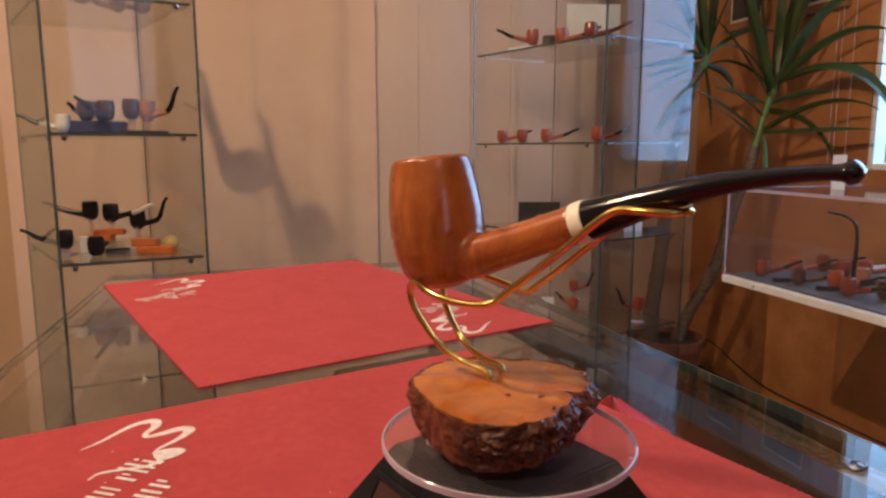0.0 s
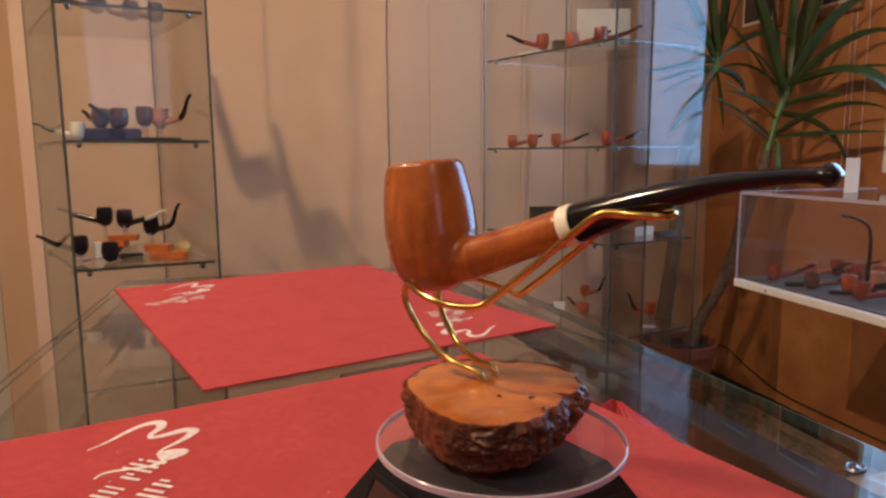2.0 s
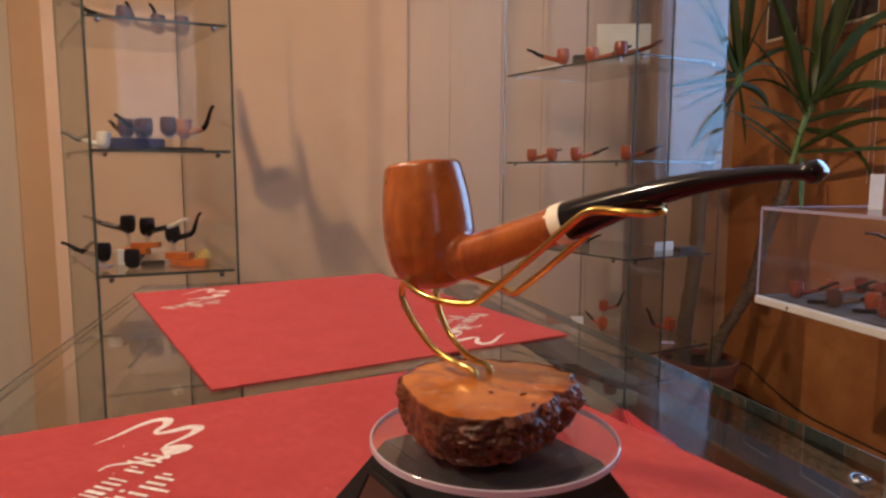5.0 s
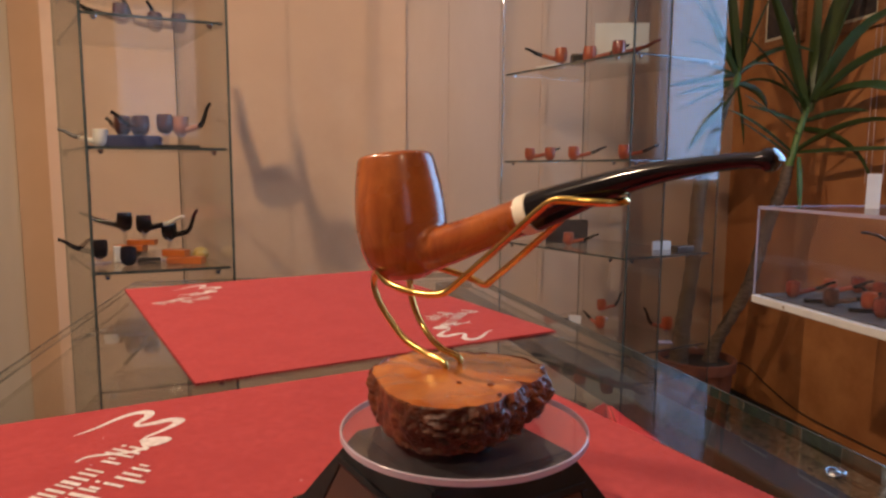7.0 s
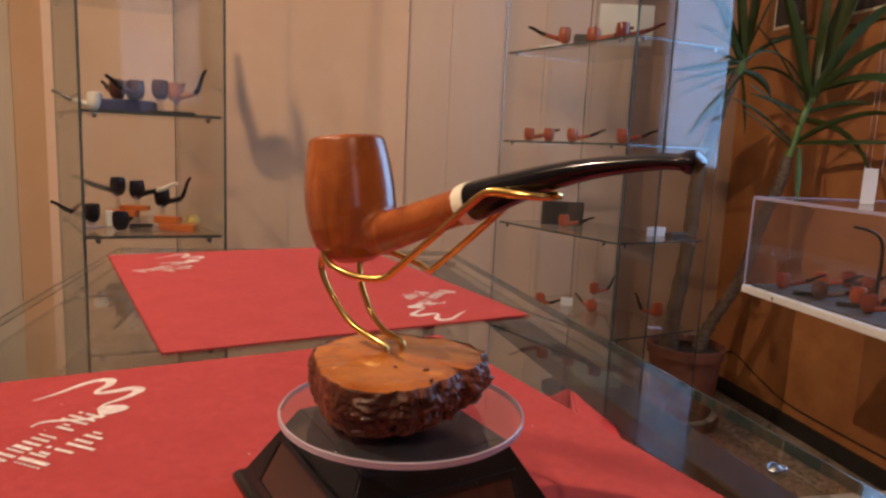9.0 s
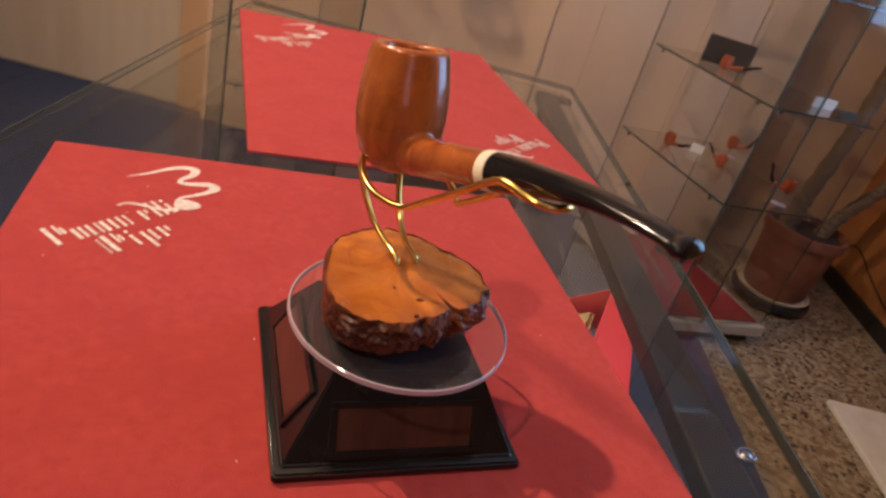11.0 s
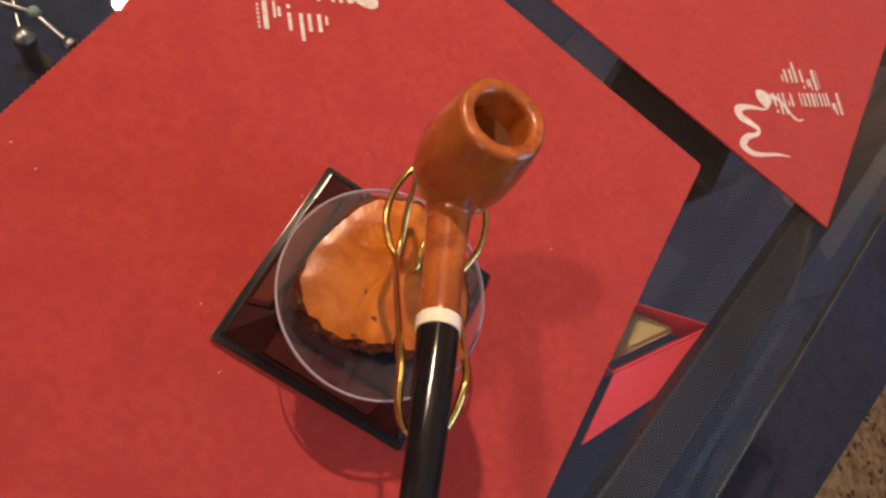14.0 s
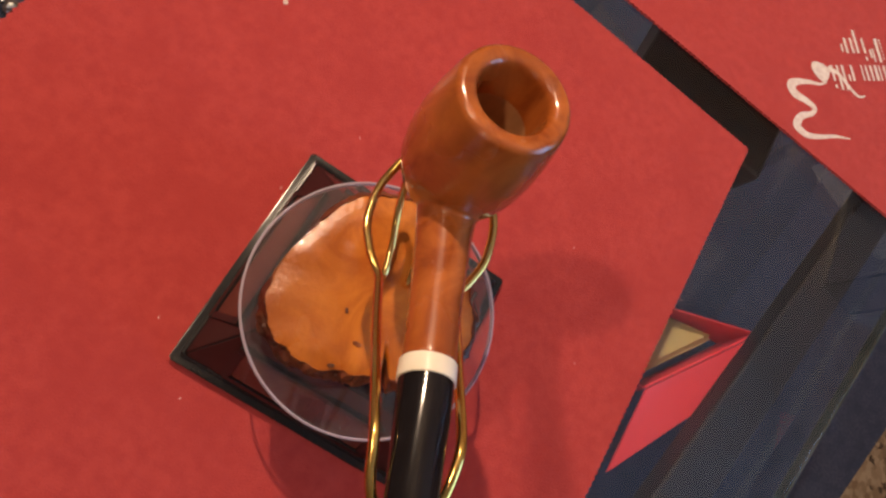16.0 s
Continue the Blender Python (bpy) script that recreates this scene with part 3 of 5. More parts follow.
def emblem(z, turn, parent):
    """The printed emblem: a curl of smoke over a little bowl, with two rows of plain bars."""
    flip = Matrix.Translation((MAT_W, -MAT_H - 0.0085, 0)) @ pose(0, 0, 0, 0, 0, 180) if turn else Matrix()

    def ink(name, bm, under, label=""):
        bmesh.ops.transform(bm, matrix=flip, verts=bm.verts)
        return part(name, bm, INK, under, label)

    bm = bmesh.new()
    f = lambda x, y: (x * MM, -y * MM)
    curl = [(53, 42, .3), (65, 34.5, 1.2), (76, 25, 1.7), (86, 19, 2.4), (95, 20, 3.4), (94.5, 29, 2.6), (88, 37, 1.8), (88, 42.5, 2.0), (96, 42.5, 2.6), (106, 41, 3.4), (111, 45, 3.6), (107, 51.5, 2.4), (99, 58, 1.6), (91, 63, 1.0), (86.5, 69, 0.5)]
    ribbon([(*f(x, y), w * MM) for x, y, w in curl], z, bm)
    mark = ink("emblem", bm, parent, "white printed emblem")
    bm = bmesh.new()
    ribbon([(*f(x, y), w * MM) for x, y, w in ((54, 83, .7), (58, 79, .9), (63, 78.5, 1.2), (72, 80.5, 1.3), (81, 82.5, 1.6), (90, 80, 2.4))], z + 0.00015, bm)
    ring = [bm.verts.new((*f(93.5 + 8.4 * math.cos(a) + 1.5 * math.cos(2 * a), 73 + 7.0 * math.sin(a)), z + 0.00022)) for a in (2 * math.pi * i / 28 for i in range(28))]
    bm.faces.new(ring)
    ink("bowl_mark", bm, mark)
    # upper row of bars, along the reading direction
    rd = Vector((0.745, -0.667))
    dn = Vector((0.667, 0.745))

    def stroke(org, along, top, foot, half):
        a, b = org + rd * along + dn * top, org + rd * along + dn * foot
        piece = bmesh.new()
        slab(f(*a), f(*b), half * 0.78 * MM, z + 0.0003, piece)
        ink("bar", piece, mark)

    base = Vector((33.5, 133.5))
    for along, top, half in ((0, -20, 1.9), (5.5, -20, 1.1), (8, -16, 1.3), (12.5, -12, 1.6), (16.5, -12, 1.3), (21, -12, 1.4), (26, -12, 1.0), (30, -12, 1.8), (35, -12, 1.4), (40, -12, 1.3), (44.5, -12, 1.0), (55, -12, 1.5), (59, -12, 1.0), (64, -19, 1.4), (69, -19, 1.4), (74.5, -12, 1.4)):
        foot = -9 if along in (5.5, 8) else (-7 if along == 59 else 0)
        stroke(base, along, top, foot, half)
    stroke(base, 74.5, -17.5, -14.8, 1.4)
    base = Vector((64, 135))
    for along, top, foot, half in ((0, -19, 0, 1.9), (5.5, -19, -8, 1.1), (8.3, -15.5, -9, 1.3), (14, -12, 0, 1.4), (14, -17.5, -14.8, 1.4), (21, -12, 6.5, 1.5), (26, -12, 0, 1.5), (32, -12, 0, 1.5), (36.5, -11, -5, 1.1)):
        stroke(base, along, top, foot, half)
    for i in range(6):
        stroke(base, -4.2, -17 + i * 2.9, -15.2 + i * 2.9, 0.9)


def felt_mat(x, y, yaw, label, skew=0.0):
    mat = thing("felt_mat", pose(x, y, GLASS_TOP + 0.0003, 0, 0, yaw), label, "mat", "felt mats on the counter")
    part("sheet", prism([(px - skew * py / MAT_H * (1 - px / MAT_W), py) for px, py in zigzag(MAT_W, MAT_H)], 0.0, 0.0017), FELT, mat)
    emblem(0.00185, False, mat)
    emblem(0.00185, True, mat)
    return mat


felt_mat(-0.262, 0.169, 16.9, "red felt mat with pinked edges under the turntable")
felt_mat(-0.294, 0.657, 17.9, "red felt mat with pinked edges lying farther off", 0.012)

# stray fibres and dust on the felt
dust = bmesh.new()
rnd = random.Random(21)
for k in range(16):
    px, py = rnd.uniform(-0.24, 0.14), rnd.uniform(-0.10, 0.19)
    size, turn = rnd.uniform(0.00025, 0.0007), rnd.uniform(0, 6.28)
    box((-size, -0.00022, 0), (size, 0.00022, 0.00025), 0, dust, Matrix.Translation((px, py, TOP + 0.0003)) @ pose(0, 0, 0, 0, 0, math.degrees(turn)))
tagged(link("lint", dust, LINT), "pale specks of lint on the red felt", "lint", kind="stuff")

# ---- the solar turntable ----
table = thing("turntable", pose(0, 0, TOP + 0.0003, 0, 0, 20), "black plastic solar turntable with a clear disc", "turntable")
H0, H1, HB, HT = 0.0575, 0.0335, 0.0045, 0.0405
bm = bmesh.new()
for half, z in ((H0, 0.0), (H0, HB), (H0 - 0.004, HB + 0.001), (H1, HT)):
    for sx, sy in ((-1, -1), (1, -1), (1, 1), (-1, 1)):
        bm.verts.new((sx * half, sy * half, z))
bm.verts.ensure_lookup_table()
vs = list(bm.verts)
bm.faces.new(vs[3::-1])
bm.faces.new(vs[12:16])
for r in range(3):
    for i in range(4):
        j = (i + 1) % 4
        bm.faces.new((vs[r * 4 + i], vs[r * 4 + j], vs[r * 4 + 4 + j], vs[r * 4 + 4 + i]))
bmesh.ops.bevel(bm, geom=list(bm.edges), offset=0.0009, segments=2, affect="EDGES")
part("housing", bm, PLASTIC, table, smooth=30)
tilt = math.degrees(math.atan2(HT - HB - 0.001, H0 - 0.004 - H1))
for q in range(4):
    m = pose(0, 0, 0, 0, 0, 90 * q) @ pose(0, -(H0 - 0.004 + H1) / 2, (HT + HB + 0.001) / 2, tilt, 0, 0) @ Matrix.Translation((0, -0.0052, 0.0004))
    s = 0.0012
    rim = bmesh.new()
    for lo, hi in (((-0.0345, -0.0125, -s), (0.0345, -0.0095, s)), ((-0.0345, 0.0095, -s), (0.0345, 0.0125, s)), ((-0.0345, -0.0095, -s), (-0.0315, 0.0095, s)), ((0.0315, -0.0095, -s), (0.0345, 0.0095, s))):
        box(lo, hi, 0.0004, rim)
    bmesh.ops.transform(rim, matrix=m, verts=rim.verts)
    part("panel_frame", rim, PLASTIC, table)
    part("solar_panel", box((-0.0313, -0.0093, -0.0006), (0.0313, 0.0093, 0.0004), m=m), SOLAR, table, "dark brown solar panel")
SPINDLE = [(0, HT), (0.012, HT), (0.012, HT + 0.003), (0.006, HT + 0.0032), (0.006, 0.0458), (0, 0.0458)]
part("spindle", lathe(SPINDLE, 28, m=Matrix.Translation((0.0010, -0.0018, 0))), PLASTIC, table, smooth=40)
SPIN = Matrix.Translation((0.0010, -0.0018, 0))
disc = part("disc", lathe([(0.0525, 0.0459), (0.0525, 0.0485), (0, 0.0485)], 96, m=SPIN), DISC_ACRYLIC, table, "clear acrylic disc", 30)
part("disc_rim", lathe([(0.0524, 0.0457), (0.0529, 0.0461), (0.0529, 0.0483), (0.0524, 0.0487), (0.0519, 0.0485), (0.0519, 0.0459), (0.0524, 0.0457)], 96, m=SPIN), ACRYLIC_RIM, disc, "milky lilac rim", 40)
DISC_Z = TOP + 0.0003 + 0.0485
TURN_STAND = -54

# ---- burl block ----
AXIS = (0.0016, -0.0014)
burl = thing("burl_stand", pose(*AXIS, DISC_Z + 0.0006, 0, 0, TURN_STAND), "polished burl wood pipe stand with bent gold wire rest", "pipe stand")
RAISED, SLAB = 0.0036, 0.0227   # under side and upper face of the slab above the disc
KNOTS = ((19.9, -7.3, 0.0011), (9.2, -14.2, 0.0007), (29.6, -14.5, 0.0009))


def girth(a):
    """The burl's broad outline, by angle."""
    d = Vector((math.cos(a), math.sin(a), 0))
    waves = ((-0.0020, -0.0042), (-0.0019, -0.0005), (-0.0034, -0.0002), (-0.0002, 0.0001), (0.0004, 0.0004))
    r = 0.0365 + sum(c * math.cos((k + 1) * a) + q * math.sin((k + 1) * a) for k, (c, q) in enumerate(waves))
    return r + 0.0011 * noise.noise(d * 4.0)


def ragged(a, up):
    """How far bark stands out or falls back there, by angle and height share."""
    d = Vector((math.cos(a), math.sin(a), 0))
    off = (a + 1.75 + math.pi) % (2 * math.pi) - math.pi
    rough = 1.0 - 0.95 * math.exp(-(off / 0.6) ** 2)
    keep = 1.0 - 0.85 * up ** 5
    r = (0.0008 + 0.0026 * rough) * noise.noise(d * 7.0 + Vector((3, 0, up * 3.0)))
    r *= 1.0 - 0.5 * up ** 4
    r += keep * (0.0003 + 0.0036 * rough) * (0.28 - abs(noise.noise(d * 8.0 + Vector((0, 7, up * 6.0 + a)))))
    r += keep * (0.0001 + 0.0026 * rough) * (0.25 - abs(noise.noise(d * 17.0 + Vector((5, 7, up * 13.0 - 2 * a)))))
    r += keep * (0.0001 + 0.0010 * rough) * (0.25 - abs(noise.noise(d * 37.0 + Vector((5, 1, up * 24.0)))))
    return r + 0.0026 * rough * math.sin(math.pi * up ** 1.3) - 0.0024 * (1 - up) ** 2.5 * (0.3 + 0.7 * rough)


def outline(a, up):
    return girth(a) + ragged(a, up)


def cleft(a, r):
    """A crack that runs in from the rim."""
    return 0.0032 * math.exp(-((a - 0.20) / 0.035) ** 2) * max(0.0, (r - 0.55) / 0.45)


SEG = 480
bm = bmesh.new()
rings = []
for i in range(39):
    up = i / 38
    ring = []
    for k in range(SEG):
        a = 2 * math.pi * k / SEG
        r = outline(a, up) * (1 - 3.2 * cleft(a, 1.0) / 0.04)
        ring.append(bm.verts.new((r * math.cos(a), r * math.sin(a), RAISED + up * (SLAB - RAISED) - (0.0015 if i == 38 else 0))))
    rings.append(ring)
for a, b in zip(rings, rings[1:]):
    for k in range(SEG):
        bm.faces.new((a[k], a[(k + 1) % SEG], b[(k + 1) % SEG], b[k]))
bm.faces.new(rings[0][::-1])
part("bark", bm, BARK, burl, "rough glossy dark bark edge", 75)
bm = bmesh.new()
rings = []
for j in range(1, 15):
    f = j / 14
    ring = []
    for k in range(SEG):
        a = 2 * math.pi * k / SEG
        r = (f * girth(a) + f ** 9 * ragged(a, 1.0)) * (1 - 3.2 * cleft(a, f) / 0.04) + (0.0003 if j == 14 else -0.0004)
        z = SLAB + 0.0008 * f * noise.noise(Vector((math.cos(a) * f * 4, math.sin(a) * f * 4, 2))) - cleft(a, f) - (0.0011 if j == 14 else (0.0003 if j == 13 else 0))
        ring.append(bm.verts.new((r * math.cos(a), r * math.sin(a), z)))
    rings.append(ring)
mid = bm.verts.new((0, 0, SLAB))
for k in range(SEG):
    bm.faces.new((mid, rings[0][k], rings[0][(k + 1) % SEG]))
for a, b in zip(rings, rings[1:]):
    for k in range(SEG):
        bm.faces.new((a[k], a[(k + 1) % SEG], b[(k + 1) % SEG], b[k]))
part("burl_top", bm, BURL, burl, "polished orange burl face", 60)

for kx, ky, kr in KNOTS:
    part("knot", lathe([(0, 0.0), (kr, 0.0), (kr * 0.8, 0.0006), (kr * 0.3, 0.0004), (0, 0.0002)], 11, m=Matrix.Translation((kx * MM, ky * MM, SLAB + 0.0001)) @ pose(0, 0, 0, 0, 0, kx * 40) @ Matrix.Diagonal((1.6, 0.8, 1, 1))), BARK, burl, "dark knot", 40)
# clear putty that holds the slab on the disc
for px, py, pr, ph in ((-0.014, -0.020, 0.011, 0.0037), (0.006, -0.027, 0.009, 0.0037), (0.012, 0.010, 0.010, 0.0037), (-0.018, 0.012, 0.010, 0.0037)):
    bm = bmesh.new()
    rings = []
    for f, z in ((0.8, 0.0), (1.0, 0.25), (0.95, 0.6), (0.8, 0.85), (0.75, 1.0)):
        ring = []
        for k in range(26):
            a = 2 * math.pi * k / 26
            r = pr * f * (1 + 0.22 * noise.noise(Vector((math.cos(a) * 2.3 + px * 300, math.sin(a) * 2.3, z * 2))))
            ring.append(bm.verts.new((px + r * math.cos(a), py + r * math.sin(a), z * ph)))
        rings.append(ring)
    for q, w in zip(rings, rings[1:]):
        for k in range(26):
            bm.faces.new((q[k], q[(k + 1) % 26], w[(k + 1) % 26], w[k]))
    bm.faces.new(rings[0][::-1])
    bm.faces.new(rings[-1])
    part("putty", bm, PUTTY, burl, "milky clear putty", 60)
LIFT = 0.0186   # height above the disc from which wire and pipe are set out
WIRE = [(-6.5, 5, 2), (-6.5, 5, 6), (-9, 5, 8), (-18, 5.3, 9.5), (-29, 7.3, 14.5), (-38, 9, 23.5), (-42.8, 10.6, 31.5), (-44, 11.6, 37.5), (-42.4, 12.3, 42), (-38, 14.8, 44), (-32, 18.2, 43.3), (-24, 21, 41.5), (-14, 21.1, 39.8), (-6, 18, 39), (-1, 15, 39.3), (2.2, 13.4, 40.9), (6, 13.1, 43.8), (16, 13, 51.7), (30, 12.5, 63.2), (43, 12, 74.2), (48.5, 11.6, 78), (53, 11, 79), (60, 9.8, 78.6), (66, 7.4, 78.4), (69.5, 3.8, 78.6), (70.5, 0, 78.7)]
half = [(x * MM, y * MM, LIFT + z * MM) for x, y, z in WIRE]
whole = half + [(x, -y, z) for x, y, z in half[-2::-1]]
path = [(*p, 0.0015) for p in spline(whole, 7)]
part("wire_rest", tube(path, 12), GOLD, burl, "bent gold wire rest", 60)

# ---- the pipe ----
STAND_TOP = DISC_Z + 0.0006 + LIFT
pipe = thing("tobacco_pipe", pose(*AXIS, STAND_TOP, 0, 0, TURN_STAND), "polished orange briar tobacco pipe with ivory ring and black stem", "pipe")
outer = [(0, 0.0), (0.0075, 0.0006), (0.0132, 0.0032), (0.0172, 0.0085), (0.0197, 0.0165), (0.0206, 0.025), (0.0204, 0.034), (0.0195, 0.043), (0.0181, 0.0515), (0.0172, 0.0556), (0.0157, 0.0571)]
bore = [(0.0120, 0.0566), (0.0109, 0.0548), (0.0102, 0.040), (0.0095, 0.022), (0.006, 0.0165), (0, 0.015)]
BOWL = Matrix.Translation((-0.0343, 0, 0.0392)) @ pose(0, 0, 0, 0, -8, 0)
bm = lathe(outer + bore, 64, m=BOWL)
shank = [(-0.034, 0, 0.0500, 0.0108), (-0.021, 0, 0.0540, 0.0097), (-0.007, 0, 0.0585, 0.0086), (0.008, 0, 0.0640, 0.0078), (0.020, 0, 0.0684, 0.0075), (0.0298, 0, 0.0719, 0.0075)]
tube(spline(shank[1:], 6), 40, bm)
bowl = part("bowl", bm, BRIAR, pipe, "polished briar bowl and shank", 60)
re = bowl.modifiers.new("blend", "REMESH")
re.mode, re.voxel_size, re.use_smooth_shade = "VOXEL", 0.0007, True
sm = bowl.modifiers.new("soften", "SMOOTH")
sm.factor, sm.iterations = 0.5, 9
part("bore", lathe([(0.0114, 0.0543), (0.0101, 0.0400), (0.0093, 0.0225), (0.0058, 0.0172), (0, 0.0158)], 48, m=BOWL), BRIAR_RIM, bowl, "raw brown bore", 50)
d = Vector((0.0098, 0, 0.0035)).normalized()
a = Vector((0.0298, 0, 0.0719))
part("ring", tube([(*(a - d * 0.0006), 0.0074), (*(a - d * 0.0002), 0.0080), (*(a + d * 0.0050), 0.0080), (*(a + d * 0.0054), 0.0074)], 40), IVORY, pipe, "ivory ring", 40)
stem = [(0.0347, 0, 0.0737, 0.0076, 1), (0.044, 0, 0.0770, 0.0074, 0.93), (0.056, 0, 0.0812, 0.0069, 0.82), (0.070, 0, 0.0855, 0.0065, 0.70), (0.084, 0, 0.0889, 0.0062, 0.58), (0.098, 0, 0.0911, 0.0060, 0.48), (0.108, 0, 0.0922, 0.0060, 0.43), (0.1135, 0, 0.0924, 0.0061, 0.43), (0.1158, 0, 0.0925, 0.0064, 0.57), (0.1176, 0, 0.0925, 0.0064, 0.54), (0.1188, 0, 0.0925, 0.0056, 0.42), (0.1196, 0, 0.0925, 0.0040, 0.30), (0.1198, 0, 0.0925, 0.0015, 0.2)]
part("stem", tube(spline(stem, 6), 32, flat=1.0), EBONITE, pipe, "glossy black stem", 50)

# ---- glass cabinets ----


def inset(poly, by):
    c = sum((Vector(p) for p in poly), Vector((0, 0))) / len(poly)
    return [tuple(c + (Vector(p) - c) * (1 - by)) for p in poly]


def shelf_clip(x, y, z, parent):
    part("clip", lathe([(0, -0.010), (0.0045, -0.010), (0.0065, -0.006), (0.0065, 0.0), (0, 0.0)], 12, m=Matrix.Translation((x, y, z))), CHROME, parent, "chrome shelf clip", 40)


def glass_cabinet(poly, shelves, base, high, label, dark, bare=(), tinted=()):
    """Upright glass cabinet on a four-cornered plan: near, right, back and left corner."""
    cab = thing("glass_cabinet", Matrix(), label, "cabinet", "glass cabinets")
    n = len(poly)
    for i in (k for k in range(n) if k not in bare):
        a, b = Vector(poly[i]), Vector(poly[(i + 1) % n])
        d = (b - a).normalized()
        o = Vector((d.y, -d.x)) * 0.003
        q = [a + d * 0.004 + o, b - d * 0.004 + o, b - d * 0.004 - o, a + d * 0.004 - o]
        part("glass_side", sheet(prism([tuple(v) for v in q], base + 0.003, high), -o.to_3d()), OLIVE_GLASS if i in tinted else CABINET_GLASS, cab, "clear glass side")
    for i, (x, y) in enumerate(poly):
        e = 0.0026 if i in dark else 0.0018
        part("corner_edge", box((x - e, y - e, base), (x + e, y + e, high), 0.0006), DARK_EDGE if i in dark else GLASS_EDGE, cab, "dark glass corner edge" if i in dark else "")
    small = inset(poly, 0.04)
    for z in shelves:
        sh = part("shelf", sheet(prism(small, z - 0.006, z), (0, 0, -1)), GLASS, cab, "clear glass shelf")
        a, b, c = Vector(small[3]), Vector(small[0]), Vector(small[1])
        for u, v in ((a, b), (b, c)):
            dd = (v - u).normalized()
            o = Vector((dd.y, -dd.x)) * 0.0012
            part("shelf_edge", prism([tuple(u + o), tuple(v + o), tuple(v - o * 0.2), tuple(u - o * 0.2)], z - 0.0062, z + 0.0002), GLASS_EDGE if bare and u == b else DARK_EDGE, sh, "polished shelf edge")
            for f in (0.08, 0.9):
                pnt = u + (v - u) * f
                shelf_clip(pnt.x, pnt.y, z - 0.0064, sh)
    part("top", prism(inset(poly, -0.01), high, high + 0.02), WHITE, cab, "white top")
    return cab


def right_plan(x, y):
    """Places in the plan of the cabinet by the pier, opened out from the counter."""
    return (x + 0.085) * 1.09 - 0.085, (y + 0.26) * 1.09 - 0.26


RN, RR, RL = (Vector(right_plan(*p)) for p in ((0.795, 1.378), (1.126, 1.472), (0.592, 1.885)))
RB = RL + RR - RN
LN, LR, LL = Vector((-0.51, 1.285)), Vector((-0.222, 1.342)), Vector((-0.69, 1.69))
LB = LL + LR - LN
R_SHELVES, L_SHELVES = (0.498, 0.798, 1.092, 1.400), (0.56, 0.83, 1.105, 1.385, 1.490)
cab_r = glass_cabinet([tuple(v) for v in (RN, RR, RB, RL)], R_SHELVES, 0.09, 2.1, "tall glass cabinet with pipes on four glass shelves", (0,), (0, 2))
cab_l = glass_cabinet([tuple(v) for v in (LN, LR, LB, LL)], L_SHELVES, 0.12, 2.1, "tall glass cabinet with dark pipes on glass shelves", (0, 1), (), (3,))
part("plinth", prism([tuple(v) for v in (LN, LR, LB, LL)], 0.007, 0.119, bevel=0.003), WHITE, cab_l, "white plinth")
rp = [tuple(v) for v in (RN, RR, RB, RL)]
part("plinth", prism(inset(rp, 0.05), 0.007, 0.048), CARD_BLACK, cab_r, "dark plinth")
part("tray", prism(inset(rp, -0.06), 0.049, 0.089, bevel=0.003), GREY_PAINT, cab_r, "white framed base tray")
part("lining", prism(inset(rp, 0.03), 0.0885, 0.0925), RED_CLOTH, cab_r, "dark red cloth lining")


# its front: a narrow grey pane from the near corner, then the wide door pane
mid = RN + (RR - RN) * 0.31 + Vector((0.307, -0.952)) * 0.024
for a, b, mat, label in ((RN, mid, GREY_GLASS, "grey tinted glass strip"), (mid, RR, CABINET_GLASS, "clear glass door")):
    d = (b - a).normalized()
    o = Vector((d.y, -d.x)) * 0.003
    q = [a + d * 0.004 + o, b - d * 0.004 + o, b - d * 0.004 - o, a + d * 0.004 - o]
    part("glass_front", sheet(prism([tuple(v) for v in q], 0.093, 2.1), -o.to_3d()), mat, cab_r, label)
part("corner_edge", box((mid.x - 0.0018, mid.y - 0.0018, 0.093), (mid.x + 0.0018, mid.y + 0.0018, 2.1)), DARK_EDGE, cab_r, "dark glass corner edge")

made_pipes = {}


